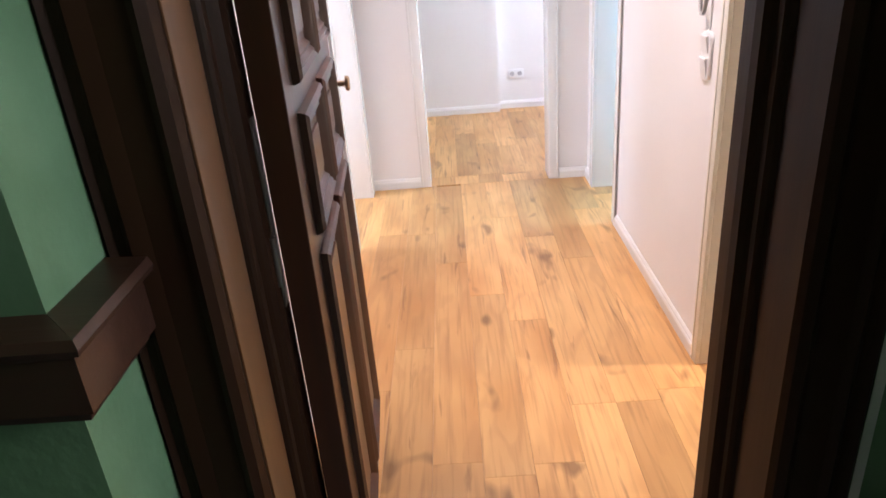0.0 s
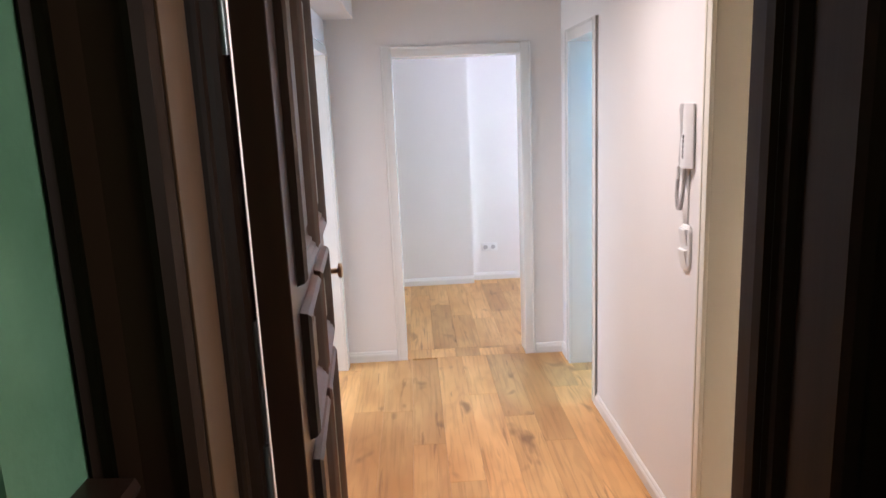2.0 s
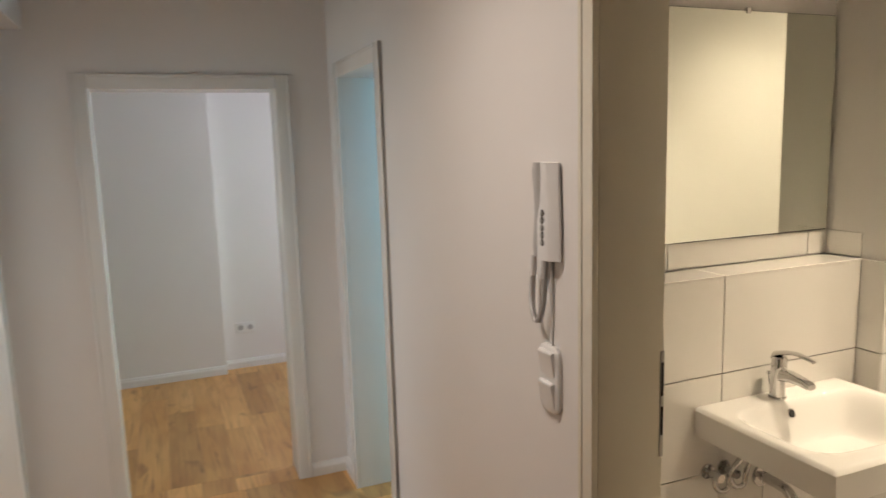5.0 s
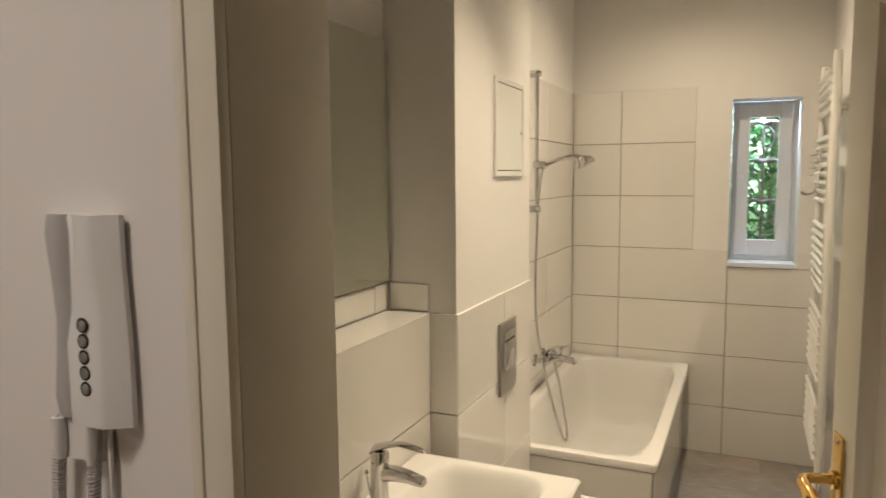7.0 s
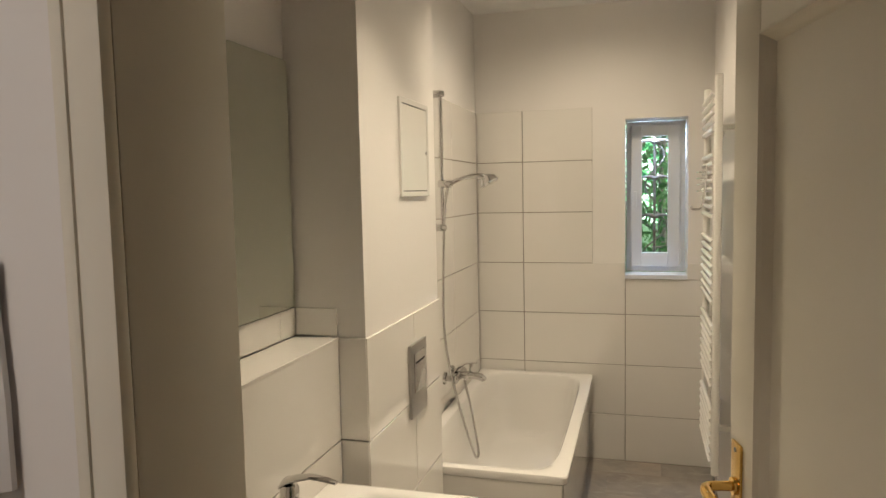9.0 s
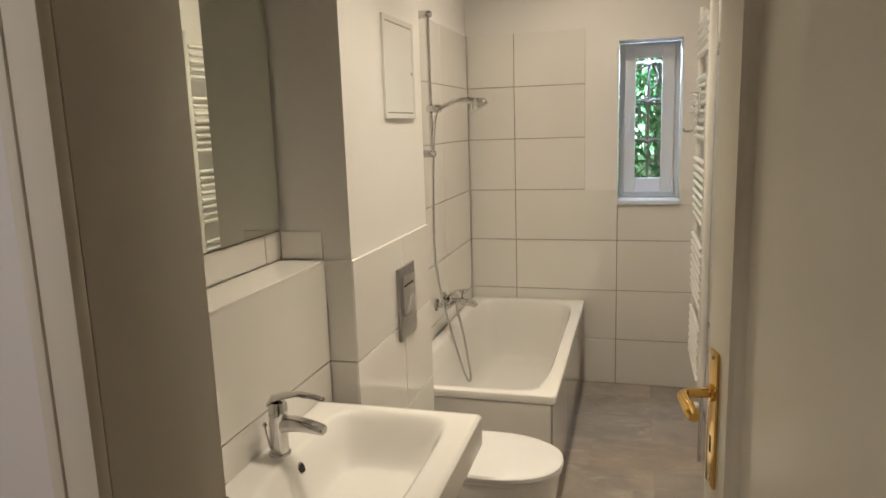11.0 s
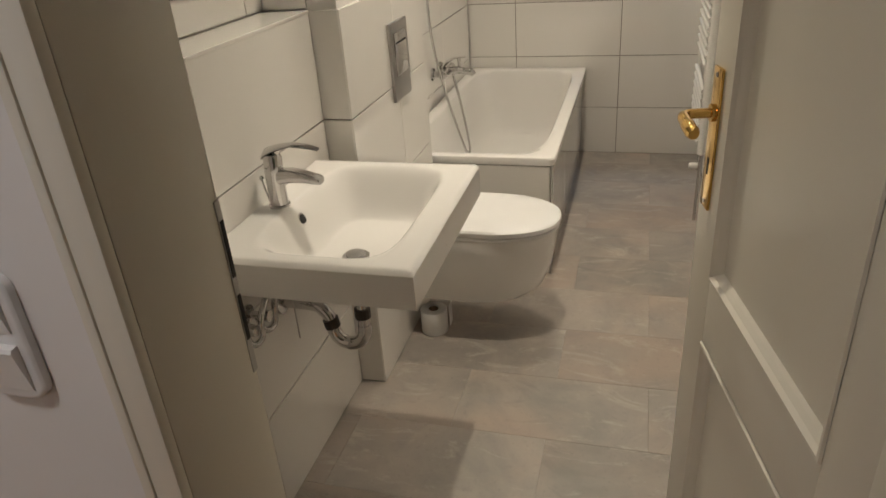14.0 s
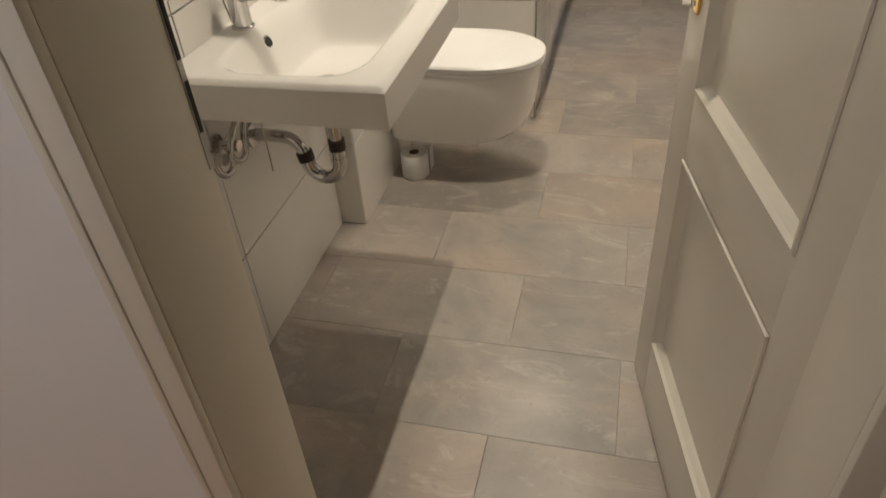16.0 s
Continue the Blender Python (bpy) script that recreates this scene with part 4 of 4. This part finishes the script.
hatch = thing("access_hatch", "white painted metal inspection hatch on the pier", "hatch")
part("hatch_frame", boxes((3.088, 3.106, 3.593, 3.603, 1.668, 2.0), (3.382, 3.40, 3.593, 3.603, 1.668, 2.0), (3.106, 3.382, 3.593, 3.603, 1.668, 1.686), (3.106, 3.382, 3.593, 3.603, 1.982, 2.0), bevel=0.002), LACQUER, hatch)
part("hatch_gap", boxes((3.104, 3.384, 3.5985, 3.6015, 1.684, 1.984)), BLACK, hatch)
part("hatch_door", boxes((3.109, 3.379, 3.594, 3.5988, 1.689, 1.979), bevel=0.001), LACQUER, hatch)
part("hatch_lock", sweep([(3.368, 3.594, 1.825), (3.368, 3.591, 1.825)], 0.006, 12), STEEL, hatch)

# towel radiator on the wall behind the door
rad = thing("towel_radiator", "white tubular towel radiator on the wall beside the window", "radiator")
for x in (4.245, 4.775):
    part("upright", sweep([(x, 2.495, 0.34), (x, 2.495, 0.345), (x, 2.495, 2.175), (x, 2.495, 2.18)], [0.012, 0.018, 0.018, 0.012], 14), LACQUER, rad, smooth=True)
z = 0.40
for count in (7, 8, 8, 8, 5):
    for k in range(count):
        if z < 2.15:
            part("tube", sweep([(4.245, 2.512, z), (4.775, 2.512, z)], 0.0115, 10), LACQUER, rad, smooth=True)
        z += 0.04
    z += 0.075
for x in (4.30, 4.72):
    for zz in (0.55, 1.95):
        part("wall_bracket", boxes((x - 0.012, x + 0.012, 2.42, 2.50, zz - 0.012, zz + 0.012), bevel=0.003), LACQUER, rad)
valve = part("valve", sweep([(4.245, 2.495, 0.34), (4.245, 2.495, 0.27), (4.245, 2.495, 0.26)], [0.011, 0.014, 0.010], 14), CHROME, rad, smooth=True)
part("thermostat_head", sweep([(4.245, 2.505, 0.285), (4.245, 2.515, 0.285), (4.245, 2.54, 0.285), (4.245, 2.545, 0.285)], [0.012, 0.016, 0.016, 0.012], 18), LACQUER, valve, smooth=True)
part("supply_pipe", sweep([(4.245, 2.495, 0.26), (4.245, 2.495, 0.0)], 0.008, 10), CHROME, rad, smooth=True)
hook = thing("towel_hook", "chrome wire towel holder hooked on the radiator", "towel holder")
for dz in (0.0, 0.03, 0.06, 0.09):
    part("wire", sweep(smooth_path([(4.40, 2.526, 1.66 + dz), (4.40, 2.56, 1.66 + dz), (4.48, 2.566, 1.66 + dz), (4.56, 2.56, 1.66 + dz), (4.56, 2.526, 1.66 + dz)], 5), 0.003, 6), CHROME, hook, smooth=True)
part("hook_arm", sweep(smooth_path([(4.40, 2.53, 1.78), (4.40, 2.535, 1.66), (4.40, 2.55, 1.585), (4.40, 2.59, 1.575), (4.40, 2.60, 1.59)], 6), 0.005, 8), CHROME, hook, smooth=True)

# ---- bathroom window ----
win = thing("window_1", "narrow white plastic casement window with obscure-free glass", "window", kind="structure")
FX0, FX1 = 5.345, 5.405
part("window_frame", boxes((FX0 + 0.015, FX1, 2.565, 2.60, 1.165, 2.085), (FX0 + 0.015, FX1, 2.878, 2.913, 1.165, 2.085), (FX0 + 0.015, FX1, 2.60, 2.878, 1.165, 1.20), (FX0 + 0.015, FX1, 2.60, 2.878, 2.05, 2.085), bevel=0.003), PVC, win)
part("sash", boxes((FX0, FX1 - 0.01, 2.596, 2.668, 1.195, 2.062), (FX0, FX1 - 0.01, 2.820, 2.884, 1.195, 2.062), (FX0, FX1 - 0.01, 2.668, 2.820, 1.195, 1.282), (FX0, FX1 - 0.01, 2.668, 2.820, 1.995, 2.062), bevel=0.004), PVC, win)
pane = part("pane", boxes((FX0 + 0.02, FX0 + 0.026, 2.664, 2.824, 1.278, 2.0)), GLASS, win)
pane.visible_shadow = False
part("window_handle", boxes((FX0 - 0.03, FX0 - 0.002, 2.850, 2.866, 1.56, 1.66), bevel=0.004), PVC, win)
part("hinge", sweep([(FX0 - 0.006, 2.600, 1.20), (FX0 - 0.006, 2.600, 1.30)], 0.009, 10), PVC, win, smooth=True)
part("window_sill", boxes((BX - 0.012, FX0 + 0.02, WIN[0] + 0.001, WIN[1] - 0.001, 1.1355, 1.162), bevel=0.003), PVC, win, "bluish white window sill")

grille = thing("window_grille", "weathered wrought iron grille with lens-shaped collars outside the window", "window grille")
GX = 5.45
part("bar", sweep([(GX, 2.744, 1.136), (GX, 2.744, 2.09)], 0.009, 8), IRON, grille, smooth=True)
for zz in (1.50, 1.74, 1.965):
    for s in (-1, 1):
        part("scroll", sweep([(GX, 2.744 + s * 0.004, zz), (GX, 2.744 + s * 0.03, zz + 0.012), (GX, 2.744 + s * 0.065, zz + 0.010), (GX, 2.744 + s * 0.09, zz)], [0.016, 0.012, 0.008, 0.004], 8), IRON, grille, smooth=True)
for k, z0 in enumerate((1.16, 1.60)):
    part("curl", sweep([(GX, 2.744 + 0.075 * math.sin(a) * (1 - 0.25 * k), z0 + 0.38 * a / math.tau) for a in [i * math.tau / 24 for i in range(25)]], 0.0055, 6), IRON, grille, smooth=True)
for z0, z1 in ((1.1365, 1.15), (2.074, 2.09)):
    part("cross_bar", boxes((GX - 0.008, GX + 0.008, 2.562, 2.916, z0, z1)), IRON, grille)
# distant sheet whose daylight is its own emission, not the sun's
tagged(part("backdrop", boxes((60.0, 60.3, -30, 40, -1.2, 40)), GARDEN), "glowing backdrop painted as sunlit green garden foliage", "backdrop", kind="structure")


def tree(x, y, size, seed):
    """A tree: tapered leaning trunk, limbs, and a crown of many small leaves."""
    rng = random.Random(seed)
    ob = thing("garden_tree", "leafy green garden tree with a slender trunk", "tree", pose(x, y, -1.2), group="garden trees")
    trunk = sweep(smooth_path([(0, 0, 0), (0.05 * size, 0.03, 1.0 * size), (-0.05, 0.06, 2.0 * size), (0.02, 0.0, 3.0 * size)], 4), [0.11 - 0.006 * i for i in range(13)], 9)
    tips = []
    for k in range(14):
        z = size * (0.9 + 0.15 * k)
        a = k * 2.4
        tip = Vector((math.cos(a) * rng.uniform(0.6, 1.3), math.sin(a) * rng.uniform(0.6, 1.3), z + rng.uniform(0.2, 0.8)))
        sweep([(0, 0, z), tip * 0.5 + Vector((0, 0, z * 0.5 + 0.1)), tip], [0.035, 0.022, 0.008], 6, False, trunk)
        tips.append(tip)
    part("trunk", trunk, IRON, ob, "rough grey-brown trunk", True)
    bm = bmesh.new()
    for _ in range(1700):
        tip = rng.choice(tips)
        c = tip + Vector((rng.gauss(0, 0.34), rng.gauss(0, 0.34), rng.gauss(0, 0.26)))
        turn = Euler((rng.uniform(0, 6.3), rng.uniform(0, 6.3), rng.uniform(0, 6.3))).to_matrix()
        s = rng.uniform(0.04, 0.08)
        vs = [bm.verts.new(c + turn @ Vector(p)) for p in ((-s, 0, 0), (0, -s * 0.45, s * 0.1), (s, 0, 0), (0, s * 0.45, s * 0.1))]
        bm.faces.new(vs)
    part("crown", bm, LEAF, ob, "loose crown of small green leaves")


LEAF = material("leaves", (0.10, 0.22, 0.07), 0.35, second=(0.16, 0.34, 0.12), scale=3)
for x, y, size, seed in ((9.6, 2.1, 1.1, 1), (11.0, 3.2, 1.3, 2), (13.5, 2.4, 1.5, 3)):
    tree(x, y, size, seed)


# ---- tiles and planks ----
CACHE = {}


def tile_mesh(w, h, t, mat, soft):
    """A tile lying in x and y from 0 to w and h, its face up at t, with softened edges."""
    key = (round(w, 4), round(h, 4), round(t, 4), mat.name)
    if key not in CACHE:
        bm = loft([[(0, 0, 0), (w, 0, 0), (w, h, 0), (0, h, 0)], [(0, 0, t - soft), (w, 0, t - soft), (w, h, t - soft), (0, h, t - soft)],
                   [(soft, soft, t), (w - soft, soft, t), (w - soft, h - soft, t), (soft, h - soft, t)]])
        bmesh.ops.recalc_face_normals(bm, faces=bm.faces)
        data = bpy.data.meshes.new("tile")
        bm.to_mesh(data)
        bm.free()
        data.materials.append(mat)
        CACHE[key] = data
    return CACHE[key]


def lay(name, parent, mat, origin, u, v, us, vs, thick=0.0078, gap=0.0036, soft=0.0012):
    """Tiles between the joints us and vs; u and v are the directions along the face, u x v points off it."""
    u, v = Vector(u), Vector(v)
    n = u.cross(v)
    for a, b in zip(us, us[1:]):
        for c, d in zip(vs, vs[1:]):
            g = gap / 2
            ob = new(name, tile_mesh(b - a - gap, d - c - gap, thick, mat, soft))
            p = Vector(origin) + u * (a + g) + v * (c + g)
            ob.matrix_world = Matrix(((u.x, v.x, n.x, p.x), (u.y, v.y, n.y, p.y), (u.z, v.z, n.z, p.z), (0, 0, 0, 1)))
            ob.parent = parent


def tiling(name, label):
    return thing(name, label, "wall tiles", kind="structure")


ROWS_L = [0.0, 0.318, 0.636, 0.953, 1.262]
up = (0, 0, 1)
# box wall behind the basin: face towards -y, so u runs along +x
t1 = tiling("tiles_basin_wall", "large white glazed wall tiles with fine grey joints")
lay("tile", t1, TILE, (0, W_BOX + 0.0078, 0), (1, 0, 0), up, [1.562, 2.157, 2.7512], ROWS_L[:4] + [1.2558])
lay("tile", t1, TILE, (0, 0, 1.2542), (1, 0, 0), (0, 1, 0), [1.562, 2.157, 2.7512], [W_BOX - 0.003, 3.826])
lay("tile", t1, TILE, (0, 3.8325, 0), (1, 0, 0), up, [1.562, 2.055, 2.664, 2.7575], [1.2635, 1.349])
lay("tile", t1, TILE, (2.7578, 0, 0), (0, -1, 0), up, [-3.825, -3.688], [1.2635, 1.349])
t2 = tiling("tiles_pier", "white glazed tiles on the pipe pier")
lay("tile", t2, TILE, (0, W_PIER + 0.0078, 0), (1, 0, 0), up, [2.7505, 3.184, 3.508], ROWS_L)
lay("tile", t2, TILE, (2.7578, 0, 0), (0, -1, 0), up, [-3.6885, -3.598], ROWS_L)
lay("tile", t2, TILE, (3.5002, 0, 0), (0, 1, 0), up, [3.598, 3.825], ROWS_L)
ROWS_B = [0.0, 0.29, 0.603, 0.916, 1.229]
t3 = tiling("tiles_back_wall", "large white glazed tiles on the back wall")
BACK = (BX + 0.0078, 0, 0)
lay("tile", t3, TILE, BACK, (0, -1, 0), up, [-3.822, -3.534, -2.916], ROWS_B)
lay("tile", t3, TILE, BACK, (0, -1, 0), up, [-2.916, -2.424], ROWS_B[:4])
lay("tile", t3, TILE, BACK, (0, -1, 0), up, [-2.916, -2.424], [0.916, 1.134])
lay("tile", t3, TILE, BACK, (0, -1, 0), up, [-2.558, -2.424], [1.134, 1.229])
lay("tile", t3, TILE, BACK, (0, -1, 0), up, [-3.822, -3.534, -3.109], [1.229, 1.543, 1.856, 2.171])
structure("grout_back", boxes((BX + 0.0065, BX + 0.0078, 2.424, 3.822, 0, 1.1335), (BX + 0.0065, BX + 0.0078, 3.11, 3.822, 1.1335, 2.17)), GROUT, "grey grout bed behind the tiles", "grout")
t4 = tiling("tiles_tub_wall", "large white glazed tiles above the bathtub")
structure("grout_tub", boxes((3.51, BX, W_BATH_L + 0.0065, W_BATH_L + 0.0078, 0, 2.17)), GROUT, "grey grout bed behind the tiles", "grout")
lay("tile", t4, TILE, (0, W_BATH_L + 0.0078, 0), (1, 0, 0), up, [3.512, 3.985, 4.595, 5.203], ROWS_B + [1.543, 1.856, 2.171])
lay("tile", tub, TILE, (3.6078, 0, 0), (0, -1, 0), up, [-3.816, -3.128], [0.004, 0.505], thick=0.008)
lay("tile", tub, TILE, (0, 3.1358, 0), (1, 0, 0), up, [3.608, 4.2, 4.8, 5.19], [0.004, 0.505], thick=0.008)

# slate-look vinyl floor tiles in a half bond, rows across the room
t5 = thing("floor_tiles_bath", "grey-beige slate-look vinyl floor tiles in half bond", "floor tiles", kind="structure")
XS = [1.485, 1.65, 1.955, 2.262, 2.57, 2.875, 3.18, 3.485, 3.79, 4.095, 4.40, 4.705, 5.01, 5.205]
for k, (a, b) in enumerate(zip(XS, XS[1:])):
    ys = [2.424, 3.011, 3.62, 3.82] if k % 2 else [2.424, 2.706, 3.315, 3.82]
    if b < 1.66:
        ys = [2.50, 2.706, 3.25]
    lay("tile", t5, VINYL, (0, 0, -0.004), (1, 0, 0), (0, 1, 0), [a, b], ys, thick=0.004, gap=0.0008, soft=0.0006)

# oak planks through hall and far rooms
t6 = thing("plank_floor", "warm honey oak plank floor with dark knots", "plank floor", kind="structure")
rng = random.Random(5)


def planks(x0, x1, y0, y1, width, first):
    x, k = x0 - first, 0
    while x < x1:
        a, b = max(x, x0), min(x + width, x1)
        y = y0 - rng.uniform(0.05, 1.5)
        while y < y1:
            e = y + rng.choice((0.9, 1.2, 1.5, 1.8))
            c, d = max(y, y0), min(e, y1)
            if d - c > 0.02 and b - a > 0.01:
                lay("plank", t6, OAK, (0, 0, -0.0155), (1, 0, 0), (0, 1, 0), [a, b], [c, d], thick=0.0155, gap=0.0005, soft=0.0005)
            y = e
        x += width


PLANK = 0.165
planks(LEFT_X, HALL_X, 2.101, FAR_Y, PLANK, 0.06)
planks(0.34, 1.14, FAR_Y, 5.68, PLANK, 0.0)
planks(-1.6, 3.0, 5.68, 7.58, PLANK, 0.02)
planks(1.40, 4.0, 4.08, 5.55, 0.16, 0.0)
planks(-2.2, LEFT_X, 4.02, 5.55, 0.16, 0.0)
planks(HALL_X, 1.484, 2.49, 3.26, PLANK, 0.0)
